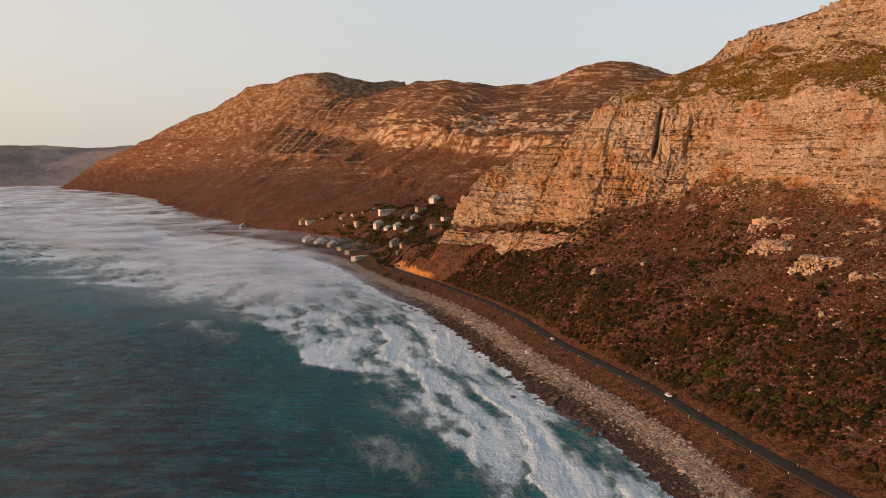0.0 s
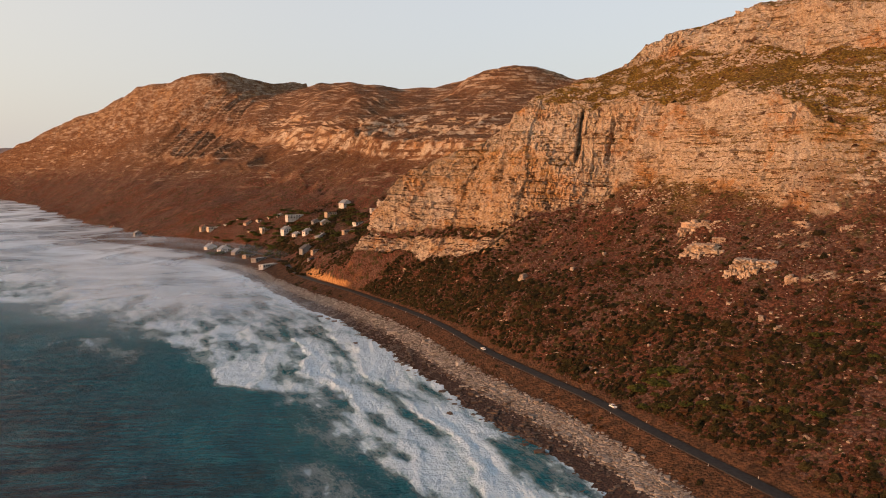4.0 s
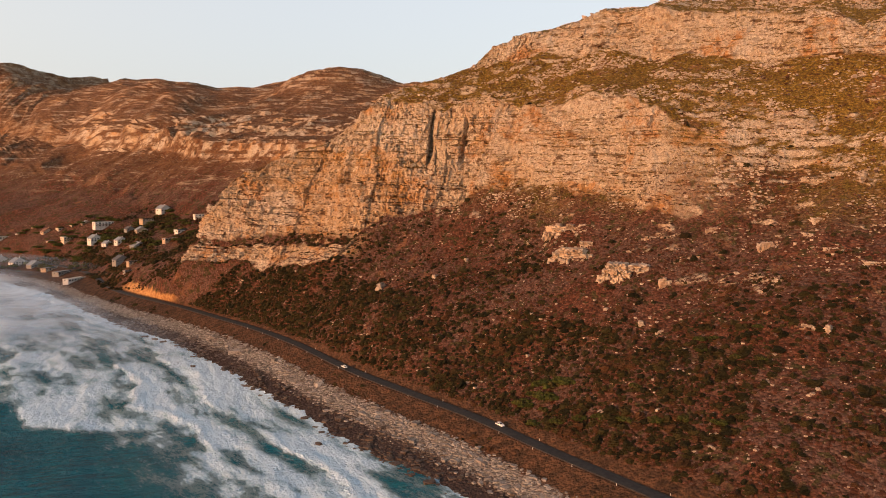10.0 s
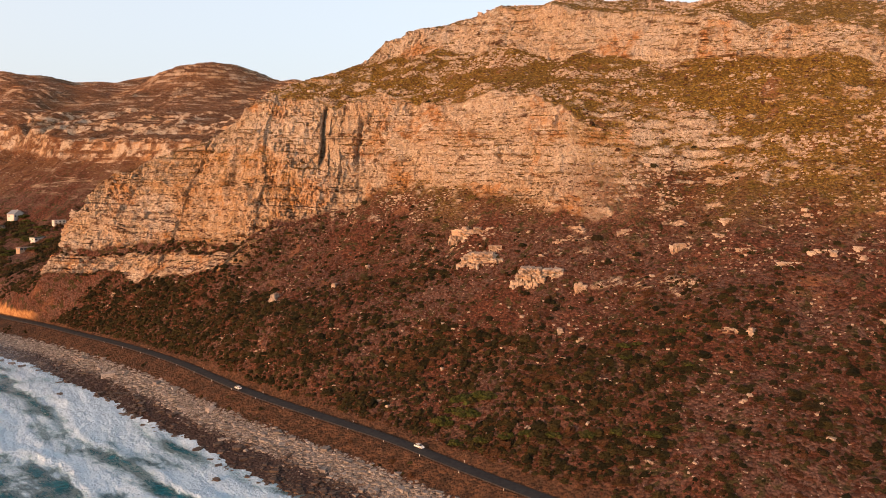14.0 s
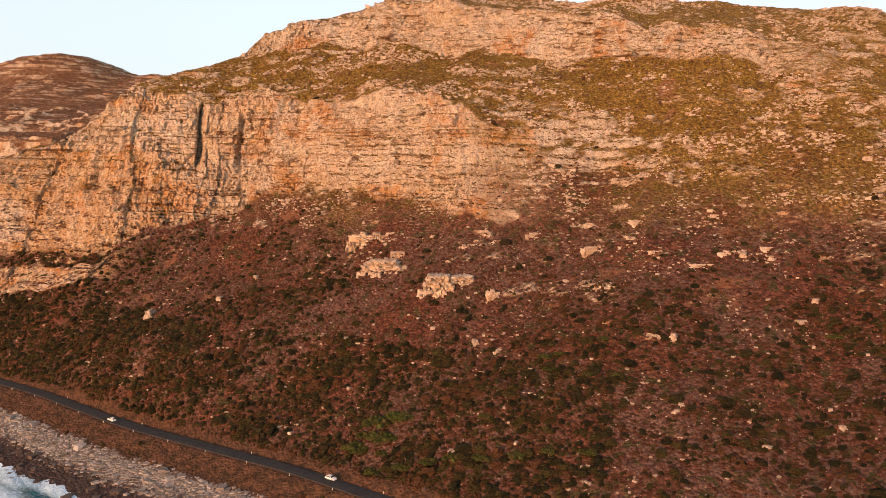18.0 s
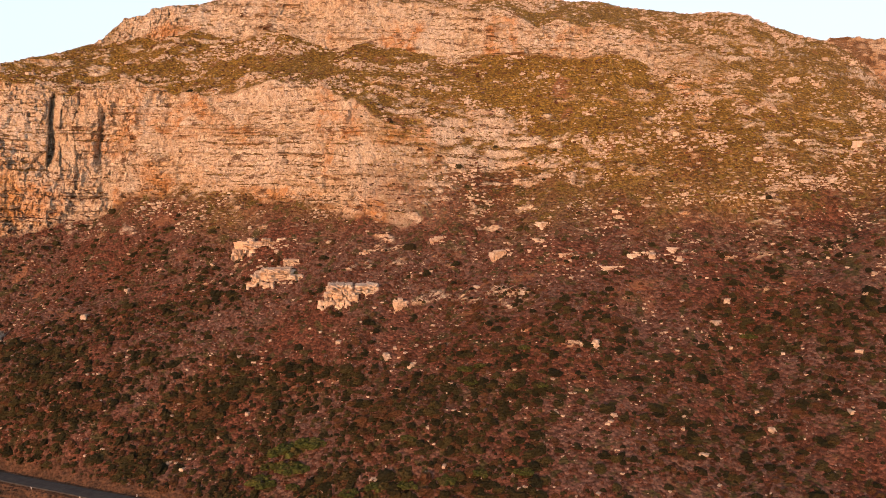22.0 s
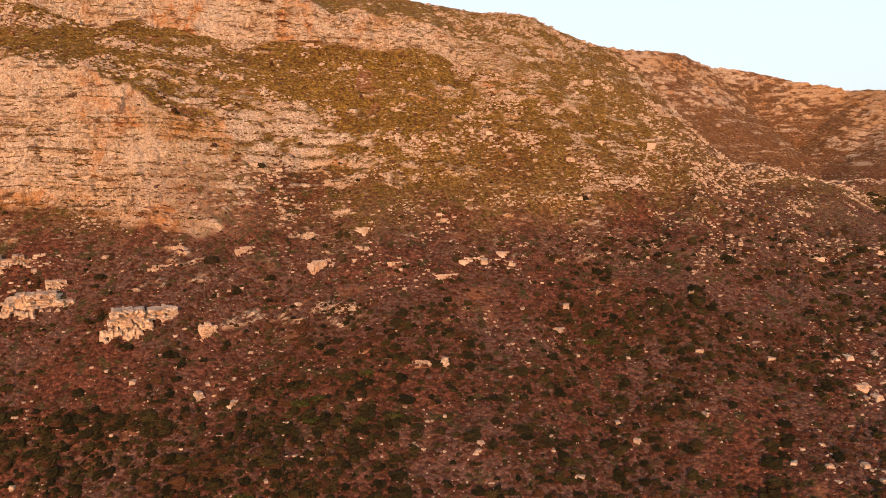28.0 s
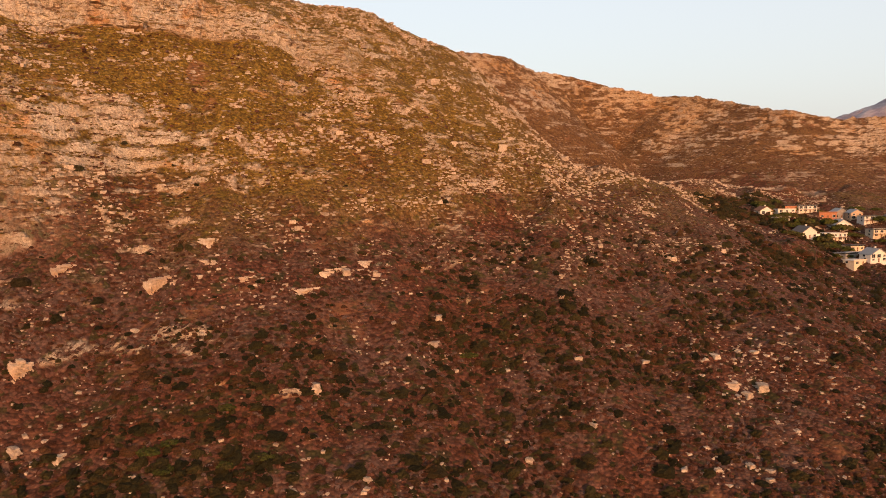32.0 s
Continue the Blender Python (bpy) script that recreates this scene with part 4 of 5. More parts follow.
p, _ = spots(46000, soft * (QV > 4.3) * (smooth(0.0, 0.5, stony) * (0.32 + 2.2 * smooth(70, 120, QP[:, 2])) + 0.04 + 1.6 * field))
stones = strew("stones", (BOX_V, BOX_F), p, dice.uniform(0.2, 0.45, len(p)) * np.exp(dice.normal(0, 0.45, len(p))) * (1 + 0.35 * smooth(80, 130, p[:, 2])), 0.8, 0.35, pale_stone,
               "pale sandstone stones strewn over the slope", "stones")
p, _ = spots(8500, soft * (QV > 4.6) * (smooth(0.18, 0.6, stony) * (0.25 + 1.6 * smooth(85, 125, QP[:, 2])) + 0.8 * QO * smooth(85, 120, QP[:, 2]) + 1.3 * field))
rubble = strew("rubble", (BOX_V, BOX_F), p, dice.uniform(0.4, 1.0, len(p)), 0.6, 0.38, pale_stone,
               "larger pale sandstone blocks lying in bands across the slope", "rocks")
on_beach = smooth(KNOT[2], KNOT[3], QU) * (1 - smooth(KNOT[15], KNOT[16], QU))
p, _ = spots(15000, on_beach * smooth(1.3, 1.5, QV) * (1 - smooth(1.9, 2.2, QV)))
shingle = strew("shingle", (BOX_V, BOX_F), p, dice.uniform(0.2, 0.6, len(p)) * np.exp(dice.normal(0, 0.4, len(p))), 0.75, 0.3, beach_stone,
                "rounded grey and buff boulders of the beach", "boulders")
p, _ = spots(7000, on_beach * smooth(0.86, 1.0, QV) * (1 - smooth(1.4, 1.65, QV)) * (0.2 + smooth(-0.1, 0.4, blot)))
wet = strew("wet_boulders", (BOX_V, BOX_F), p, dice.uniform(0.25, 0.8, len(p)) * np.exp(dice.normal(0, 0.35, len(p))), 0.7, 0.3, wet_stone,
            "dark wet boulders along the waterline", "boulders")

village = smooth(KNOT[15] - 20, KNOT[15] + 15, QU) * (1 - smooth(KNOT[17] - 60, KNOT[17], QU)) * (QV > 3.2) * (QV < 7.6) + smooth(KNOT[1] + 120, KNOT[2], QU) * (1 - smooth(KNOT[2] + 40, KNOT[2] + 80, QU)) * (QV > 7.0) * (QV < 9.3)
p, _ = spots(4600, village * smooth(-0.15, 0.2, blot))
gardens = strew("garden_scrub", dome(3, 8), p, dice.uniform(0.9, 2.6, len(p)), 0.9, 0.34, bush_mat, "dark green bushes and hedges between the houses", "scrub")

# ---- things ----


def part(name, bm, mat, parent=None, label=""):
    """Links a bmesh as one mesh object under a thing or a part."""
    mesh = bpy.data.meshes.new(name)
    bm.to_mesh(mesh)
    bm.free()
    mesh.materials.append(mat)
    ob = new(name, mesh)
    ob.parent = parent
    return tagged(ob, label)


def shared(name, mesh, parent, x, y, z, rz=0.0, sx=1.0, sy=1.0, sz=1.0):
    """One more object on a mesh that alike pieces share."""
    ob = new(name, mesh)
    ob.parent = parent
    ob.matrix_local = pose(x, y, z, 0, 0, rz) @ Matrix.Diagonal((sx, sy, sz, 1))
    return ob


def empty(name, m):
    ob = new(name)
    ob.matrix_world = m
    return ob


def box(bm, x0, x1, y0, y1, z0, z1, bevel=0.0):
    r = bmesh.ops.create_cube(bm, size=1.0, matrix=Matrix.Translation(((x0 + x1) / 2, (y0 + y1) / 2, (z0 + z1) / 2)) @ Matrix.Diagonal((x1 - x0, y1 - y0, z1 - z0, 1)))
    if bevel:
        edges = list({e for v in r["verts"] for e in v.link_edges})
        bmesh.ops.bevel(bm, geom=edges, offset=bevel, segments=2, affect='EDGES')
    return bm


def plain(name, colour, rough=0.6, metal=0.0, vary=0.12, scale=1.5):
    n = Nodes(name)
    g = n.noise(scale, 5, 0.65)
    dim = tuple(c * (1 - 2 * vary) for c in colour)
    m = n.finish(n.mix(n.ramp(g, 0.3, 0.7), dim, colour), rough, n.noise(9.0, 3), 0.15, 0.02, 0.4)
    n.bsdf.inputs["Metallic"].default_value = metal
    return m


white_wall = plain("white_plaster", (0.66, 0.63, 0.59), 0.9)
cream_wall = plain("cream_plaster", (0.62, 0.52, 0.40), 0.9)
tan_wall = plain("stone_wall", (0.42, 0.32, 0.23), 0.95)
brick_wall = plain("red_brown_brick", (0.34, 0.15, 0.08), 0.95)
grey_wall = plain("grey_timber_wall", (0.24, 0.23, 0.22), 0.9)
grey_roof = plain("grey_metal_roof", (0.26, 0.28, 0.30), 0.5, 0.2)
dark_roof = plain("dark_slate_roof", (0.085, 0.085, 0.095), 0.7)
brown_roof = plain("brown_tile_roof", (0.20, 0.10, 0.06), 0.85)
pale_roof = plain("pale_flat_roof", (0.55, 0.53, 0.50), 0.85)
thatch = plain("thatch_roof", (0.18, 0.14, 0.10), 1.0)
glass = plain("window_glass", (0.03, 0.035, 0.04), 0.08, 0.0, 0.05)
frame_mat = plain("window_frame_paint", (0.55, 0.54, 0.52), 0.6)
door_mat = plain("door_timber", (0.16, 0.09, 0.05), 0.7)
deck_mat = plain("deck_timber", (0.24, 0.17, 0.11), 0.85)

HOUSE_COUNT = [0]


def house(x, y, z, w, d, h, turn, wall, roof, style, label):
    """A house with its front towards local -y: plinth and wall, roof, windows with panes, door, chimney or deck."""
    HOUSE_COUNT[0] += 1
    shrink = 0.80 if x > 300 else 0.86
    w, d, h = w * shrink * (1.25 if x < 200 else 1.0), d * shrink, h * (0.72 if h > 4.6 else 0.74)
    pick = random.Random(HOUSE_COUNT[0])
    top = tagged(empty("house", pose(x, y, z, 0, 0, turn)), label, "house", "hillside houses")
    bm = box(bmesh.new(), -w / 2, w / 2, -d / 2, d / 2, -4.0, h, 0.06)
    if style == "wing":
        box(bm, w / 2 - 0.4, w / 2 + w * 0.35, -d * 0.35, d * 0.3, -4.0, h * 0.62, 0.06)
    part("wall", bm, wall, top)
    bm = bmesh.new()
    o = 0.45
    if style == "gable" or style == "wing":
        rise = w * 0.28
        pts = [(-w / 2 - o, h - 0.12), (0, h + rise), (w / 2 + o, h - 0.12), (w / 2 + o, h + 0.1), (0, h + rise + 0.28), (-w / 2 - o, h + 0.1)]
        a = [bm.verts.new((px, -d / 2 - o, pz)) for px, pz in pts]
        b = [bm.verts.new((px, d / 2 + o, pz)) for px, pz in pts]
        for k in range(6):
            bm.faces.new((a[k], a[(k + 1) % 6], b[(k + 1) % 6], b[k]))
        bm.faces.new(a[::-1])
        bm.faces.new(b)
        rf = part("roof", bm, roof, top)
        gb = bmesh.new()
        for yy in (-d / 2 + 0.02, d / 2 - 0.02):
            t = 0.15 if yy < 0 else -0.15
            f = [gb.verts.new((px, q, pz)) for q in (yy, yy + t) for px, pz in ((-w / 2, h), (w / 2, h), (0, h + rise))]
            for q in ((0, 1, 2), (5, 4, 3), (0, 3, 4, 1), (1, 4, 5, 2), (2, 5, 3, 0)):
                gb.faces.new([f[i] for i in q])
        bmesh.ops.recalc_face_normals(gb, faces=gb.faces)
        part("gable", gb, wall, top)
        part("chimney", box(bmesh.new(), w * 0.18, w * 0.18 + 0.8, d * 0.1, d * 0.1 + 0.8, h, h + rise + 0.9, 0.03), wall, rf)
    elif style == "mono":
        v = [(-w / 2 - o, -d / 2 - o, h + 0.7), (w / 2 + o, -d / 2 - o, h + 0.7), (w / 2 + o, d / 2 + o, h + 0.03), (-w / 2 - o, d / 2 + o, h + 0.03)]
        a = [bm.verts.new(p) for p in v]
        b = [bm.verts.new((p[0], p[1], p[2] + 0.22)) for p in v]
        bm.faces.new(a[::-1])
        bm.faces.new(b)
        for k in range(4):
            bm.faces.new((a[k], a[(k + 1) % 4], b[(k + 1) % 4], b[k]))
        part("roof", bm, roof, top)
        part("clerestory", box(bmesh.new(), -w / 2 + 0.1, w / 2 - 0.1, -d / 2 + 0.1, -d / 2 + 0.25, h, h + 0.68), glass, top)
    else:
        part("roof", box(bm, -w / 2 - 0.25, w / 2 + 0.25, -d / 2 - 0.25, d / 2 + 0.25, h + 0.004, h + 0.3, 0.04), roof, top)
        part("parapet", box(bmesh.new(), -w / 2 - 0.25, w / 2 + 0.25, -d / 2 - 0.25, -d / 2 - 0.05, h + 0.304, h + 0.7), wall, top)
    floors = 2 if h > 3.8 else 1
    for fl in range(floors):
        zc = 1.55 + fl * (h - 0.4) / floors
        n = max(2, int(w / 3.2))
        for k in range(n):
            wx = -w / 2 + w * (k + 0.5) / n
            if fl == 0 and k == n // 2:
                part("door", box(bmesh.new(), wx - 0.5, wx + 0.5, -d / 2 - 0.06, -d / 2 - 0.004, 0.0, 2.1, 0.01), door_mat, top)
                continue
            ww, wh = pick.choice(((0.75, 0.6), (1.0, 0.75), (1.15, 0.95)))
            win = part("window", box(bmesh.new(), wx - ww, wx + ww, -d / 2 - 0.09, -d / 2 - 0.004, zc - wh, zc + wh, 0.02), frame_mat, top)
            part("pane", box(bmesh.new(), wx - ww + 0.1, wx - 0.04, -d / 2 - 0.11, -d / 2 - 0.094, zc - wh + 0.1, zc + wh - 0.1), glass, win)
            part("pane", box(bmesh.new(), wx + 0.04, wx + ww - 0.1, -d / 2 - 0.11, -d / 2 - 0.094, zc - wh + 0.1, zc + wh - 0.1), glass, win)
        for sgn in (-1, 1):
            wy = pick.uniform(-0.2, 0.2) * d
            win = part("window", box(bmesh.new(), sgn * w / 2 - 0.05 + 0.054 * sgn, sgn * w / 2 + 0.05 + 0.054 * sgn, wy - 0.8, wy + 0.8, zc - 0.65, zc + 0.65, 0.02), frame_mat, top)
            part("pane", box(bmesh.new(), sgn * (w / 2 + 0.108) - 0.005, sgn * (w / 2 + 0.108) + 0.005, wy - 0.68, wy + 0.68, zc - 0.53, zc + 0.53), glass, win)
    if style in ("flat", "mono") and floors == 2:
        dk = part("deck", box(bmesh.new(), -w / 2, w / 2, -d / 2 - 2.4, -d / 2 - 0.12, h / 2 - 0.25, h / 2 - 0.05), deck_mat, top)
        part("railing", box(bmesh.new(), -w / 2, w / 2, -d / 2 - 2.38, -d / 2 - 2.30, h / 2 + 0.75, h / 2 + 0.85), frame_mat, dk)
        for k in range(5):
            px = -w / 2 + 0.1 + (w - 0.2) * k / 4
            part("deck_post", box(bmesh.new(), px - 0.09, px + 0.09, -d / 2 - 2.43, -d / 2 - 2.25, -4.0, h / 2 + 0.75), deck_mat, dk)
    return top


W_, C_, T_, B_, G_ = white_wall, cream_wall, tan_wall, brick_wall, grey_wall
# the village behind the cliff's nose
house(-194, 1136, 34, 16, 9, 3.6, 32, C_, pale_roof, "flat", "long low cream house with a pale flat roof on the hillside")
house(-174, 1134, 37, 9, 8, 3.8, 30, W_, pale_roof, "flat", "small white house with a flat roof above the bay")
house(-156, 1137, 43, 10, 9, 5.6, 28, T_, brown_roof, "mono", "tan two-storey house with a sloping brown roof")
house(-141, 1101, 42, 12, 9, 3.6, 34, T_, brown_roof, "gable", "tan stone cottage with a brown gabled roof")
house(-123, 1093, 46, 13, 9, 4.0, 28, C_, brown_roof, "mono", "cream house with a low sloping brown roof")
house(-110, 1090, 49.5, 9, 8, 3.6, 26, C_, pale_roof, "flat", "cream flat-roofed house on a terrace")
house(-97, 1084, 52, 11, 8, 3.4, 24, T_, grey_roof, "gable", "tan stone cottage with a grey gabled roof")
house(-76, 1042, 53.5, 20, 11, 6.4, 22, W_, pale_roof, "flat", "broad white two-storey house with a flat roof")
house(-112, 1062, 35.5, 19, 12, 6.6, 26, C_, pale_roof, "flat", "large square cream house with a flat roof")
house(-133, 1075, 32, 11, 9, 4.0, 34, T_, grey_roof, "mono", "small tan house with a sloping grey roof below the road")
house(-84, 1014, 38, 13, 9, 5.4, 35, W_, grey_roof, "gable", "white gabled house with a grey roof and a chimney")
house(-70, 983, 35.3, 9, 8, 4.0, 40, W_, grey_roof, "gable", "small white gabled cottage among bushes")
house(-56, 972, 38.5, 11, 9, 5.6, 30, W_, grey_roof, "wing", "white gabled house with a low side wing")
house(-47, 990, 50.5, 9, 8, 3.6, 26, G_, dark_roof, "gable", "small grey timber cottage with a dark roof")
house(-35, 978, 50, 11, 9, 3.8, 18, T_, grey_roof, "wing", "tan cottage with a grey roof and side wing")
house(-29, 1016, 60, 13, 9, 3.6, 30, T_, brown_roof, "mono", "tan house with a long sloping brown roof")
house(-10, 1034, 70, 14, 11, 4.6, 42, W_, grey_roof, "gable", "white gabled house highest on the hillside")
house(24, 940, 66, 10, 9, 6.6, 12, W_, pale_roof, "flat", "tall white cube house beside the rock nose")
house(5, 922, 53, 13, 9, 4.0, 30, W_, grey_roof, "mono", "white house with a pale sloping metal roof")
house(-8, 892, 47, 12, 8, 3.2, 24, T_, grey_roof, "flat", "low tan house half sunk in the slope")
house(-38, 929, 36.5, 14, 10, 4.0, 28, G_, grey_roof, "wing", "grey timber house with a grey roof among bushes")
house(-54, 889, 27.3, 14, 9, 3.8, 30, G_, dark_roof, "gable", "grey timber house with a dark roof near the road")
house(-43, 858, 28.5, 9, 8, 3.4, 22, T_, grey_roof, "mono", "small tan house with a grey roof above the road")
house(-46, 838, 22, 9, 7, 3.6, 20, G_, grey_roof, "mono", "small grey cabin with a pale metal roof by the road")
house(-188, 1071, 12.5, 14, 9, 4.4, 42, W_, grey_roof, "gable", "white beach house with a grey gabled roof")
house(-165, 1036, 11.8, 15, 10, 5.4, 40, W_, grey_roof, "wing", "white beach house with a gabled roof and side wing")
house(-145, 1012, 11.8, 14, 9, 3.8, 44, G_, grey_roof, "gable", "grey timber beach house behind the surf")
house(-128, 982, 11, 14, 9, 3.6, 46, T_, grey_roof, "mono", "tan beach house with a sloping grey roof")
house(-113, 950, 10.2, 16, 10, 3.8, 50, G_, grey_roof, "mono", "long grey beach house with a pale sloping roof")
house(-98, 902, 9, 19, 9, 3.4, 46, W_, pale_roof, "flat", "long low white beach house with a flat roof")
house(-208, 1140, 34, 9, 8, 3.6, 34, T_, brown_roof, "gable", "tan cottage at the edge of the village")
house(-388, 1345, 18, 12, 9, 4.5, 40, C_, brown_roof, "gable", "lone cream house above the misty beach")
house(-319, 1226, 20, 10, 8, 3.6, 40, G_, grey_roof, "gable", "grey cottage above the misty beach")
house(-287, 1185, 18, 9, 8, 3.6, 38, G_, grey_roof, "mono", "small grey house above the misty beach")
# the village in the next valley
house(502, 83, 93.3, 11, 8, 3.6, -70, W_, brown_roof, "gable", "small white house with a red-brown roof in the valley")
house(506, 70, 92.5, 15, 10, 5.4, -72, W_, pale_roof, "flat", "white two-storey house with a flat roof")
house(484, 79, 89.6, 13, 8, 3.6, -66, W_, pale_roof, "mono", "long white house with a shallow sloping roof")
house(530, 60, 94, 11, 9, 5.2, -74, B_, dark_roof, "mono", "red-brown brick house under a dark roof")
house(531, 49, 93.4, 16, 10, 5.8, -76, W_, grey_roof, "mono", "white house with a blue-grey sloping roof")
house(523, 39, 90, 15, 9, 5.2, -76, B_, brown_roof, "flat", "wide brick-red house with a flat roof")
house(530, 28, 89.7, 13, 9, 4.6, -78, G_, grey_roof, "wing", "grey house with a blue-grey roof and side wing")
house(524, 21, 89.4, 10, 9, 5.6, -80, T_, grey_roof, "gable", "tan gabled house with a pale barge board")
house(466, 70, 81.8, 14, 10, 5.2, -60, W_, dark_roof, "wing", "white gabled house with a dark roof and terrace wing")
house(479, 51, 79.5, 20, 11, 5.6, -68, W_, pale_roof, "flat", "broad white terraced house with a flat roof")
house(504, 37, 83.6, 15, 10, 4.6, -74, W_, grey_roof, "gable", "white house with a wide pale blue-grey roof")
house(511, 17, 88, 13, 10, 5.6, -80, W_, dark_roof, "mono", "white house with a dark sloping roof and deck")
house(488, 21, 81, 13, 10, 6.2, -78, C_, grey_roof, "mono", "cream two-storey house with a deck over the valley")
house(428, 60, 74.4, 16, 9, 3.6, -60, G_, grey_roof, "mono", "low grey house with a pale sheet-metal roof")
house(415, 53, 74.1, 13, 9, 5.4, -66, W_, grey_roof, "gable", "white gabled house with a blue-grey roof at the slope's edge")
house(412, 63, 72.6, 11, 8, 3.4, -58, C_, pale_roof, "flat", "small cream flat-roofed house at the slope's edge")
house(506, 5, 88.4, 12, 9, 4.6, -80, T_, dark_roof, "gable", "tan gabled house with a dark roof")
house(464, 44, 75, 12, 9, 3.8, -66, C_, dark_roof, "mono", "cream house with a dark roof among trees")

# ---- rock outcrops and boulders ----


def block_mesh(seed):
    bm = bmesh.new()
    bmesh.ops.create_cube(bm, size=2.0)
    bmesh.ops.subdivide_edges(bm, edges=list(bm.edges), cuts=9, use_grid_fill=True)
    off = Vector((seed * 7.1, seed * 3.3, 0))
    for v in bm.verts:
        r = max(abs(c) for c in v.co) / max(v.co.length, 1e-6)
        v.co *= 0.88 + 0.13 * r                               # worn corners
        bed_ = math.floor(v.co.z * 2.1 + 0.35 * noise.noise(v.co * 1.2 + off) + seed)
        cell = noise.cell(Vector((v.co.x * 1.1 + 0.63 * bed_ + seed, bed_ * 3.7, 0.5)))
        v.co += noise.noise_vector(v.co * 0.7 + off) * 0.16 + noise.noise_vector(v.co * 2.9 + off) * 0.11
        v.co.y *= 1.0 + 0.42 * (cell - 0.5)
        v.co.x *= 1.0 + 0.16 * (noise.cell(Vector((bed_ * 5.1, seed, 2.5))) - 0.5)
    mesh = bpy.data.meshes.new("block")
    bm.to_mesh(mesh)
    bm.free()
    return mesh


def make_outcrop_rock():
    n = Nodes("outcrop_sandstone")
    n.coord = n.tree.nodes.new("ShaderNodeNewGeometry").outputs["Position"]
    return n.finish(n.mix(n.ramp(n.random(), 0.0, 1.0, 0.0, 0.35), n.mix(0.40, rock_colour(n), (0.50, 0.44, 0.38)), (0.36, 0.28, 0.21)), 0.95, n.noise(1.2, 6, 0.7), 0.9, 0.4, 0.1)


outcrop_rock = make_outcrop_rock()
BLOCKS = [block_mesh(k) for k in range(7)]
for mesh in BLOCKS:
    mesh.materials.append(outcrop_rock)
from mathutils.bvhtree import BVHTree
bvh = BVHTree.FromPolygons([tuple(p) for p in P], [tuple(q) for q in quads], all_triangles=False)


def land(x, y, start=900.0):
    hit = bvh.ray_cast(Vector((x, y, start)), Vector((0, 0, -1)))
    return hit[0].z if hit[0] else 0.0


def outcrop(x, y, width, height, depth, turn, layers, label):
    """A stack of weathered blocks in beds, its face towards local -y, bedded into the slope."""
    pick = random.Random(int(x * 31 + y))
    a = radians(turn)
    zb = (land(x, y) + min(land(x + math.cos(a) * k * width / 2, y + math.sin(a) * k * width / 2) for k in (-0.7, 0, 0.7))) / 2 - 0.8 - 0.12 * height
    top = tagged(empty("rock_outcrop", pose(x, y, zb, 0, 0, turn)), label, "rock outcrop")
    tall = height / layers
    if height > 5:
        shared("core", BLOCKS[pick.randrange(7)], top, 0, depth * 0.72, height * 0.40 - 1.5, pick.uniform(-4, 4), width * 0.45, depth * 0.48, height * 0.42 + 1.5)
    for l in range(layers):
        span = 1.0 - 0.10 * l * pick.uniform(0.6, 1.4)
        px = -width / 2 * span + pick.uniform(0, 0.12) * width * (l > 0)
        while px < width / 2 * span - 0.3 * tall:
            bw_ = tall * pick.uniform(0.7, 1.7)
            if l == 0 or pick.random() < 0.95 - 0.07 * l:
                low, up_ = l * tall - (3.5 if l == 0 else 0.25), (l + 1) * tall + tall * (pick.uniform(-0.12, 0.10) if l == layers - 1 else 0.06)
                shared("block", BLOCKS[pick.randrange(7)], top, px + bw_ / 2, depth * 0.35 + pick.uniform(-0.3, 0.3) * tall * 0.5 + 0.22 * tall * l, (low + up_) / 2,
                       pick.uniform(-5, 5) + 180 * pick.randrange(2), bw_ * pick.uniform(0.50, 0.56), depth * pick.uniform(0.42, 0.55), (up_ - low) / 2)
            px += bw_ * (0.98 if pick.random() < 0.85 else 1.25)
    return top


outcrop(181.5, 427, 23, 9.5, 8, -46, 3, "pale grey and cream split sandstone outcrop on the slope")
outcrop(188.5, 387, 26, 10, 9, -44, 3, "pale cream blocky sandstone outcrop standing out of the slope")
outcrop(194, 446, 34, 8, 8, -46, 3, "long bedded sandstone ledge below the cliff's foot")
outcrop(198, 365.7, 7, 6, 4, -35, 5, "small pile of pale flat sandstone slabs")
outcrop(192, 428, 7, 5, 5, -35, 3, "heap of cream sandstone blocks on the heath")
outcrop(246.6, 343.5, 22, 2.2, 4, -30, 2, "low buff sandstone ledge across the slope")
outcrop(251.7, 320, 8, 1.8, 4, -25, 2, "low outcrop of buff sandstone blocks")
outcrop(275.5, 294, 22, 2.0, 4, -18, 2, "broken buff sandstone ledge on the brown slope")
outcrop(181, 342, 9, 1.6, 3, -30, 2, "scattered ledge of pale sandstone blocks in heath")
outcrop(260, 158, 10, 1.8, 5, -5, 2, "pale blocks of sandstone breaking through the heath")
outcrop(349, 163, 20, 1.4, 3, -5, 2, "long broken band of pale sandstone")
outcrop(362, 140, 14, 1.4, 3, 5, 2, "cluster of pale sandstone blocks on the shoulder")
outcrop(264, 336, 12, 2.2, 5, -24, 2, "low broken ledge of buff sandstone in brown grass")
outcrop(257, 300, 14, 2.4, 5, -20, 2, "cluster of buff sandstone blocks above the heath")
outcrop(285, 285, 10, 1.8, 5, -20, 2, "low pale ledge between heath bushes")
outcrop(214, 398, 12, 2.2, 4, -40, 2, "weathered blocks at the foot of the cliff")
outcrop(236, 372, 16, 2, 4, -34, 2, "buff ledge running out from the cliff's foot")
outcrop(404, 238, 22, 1.4, 3, -12, 2, "band of large pale rounded rocks on the shoulder")
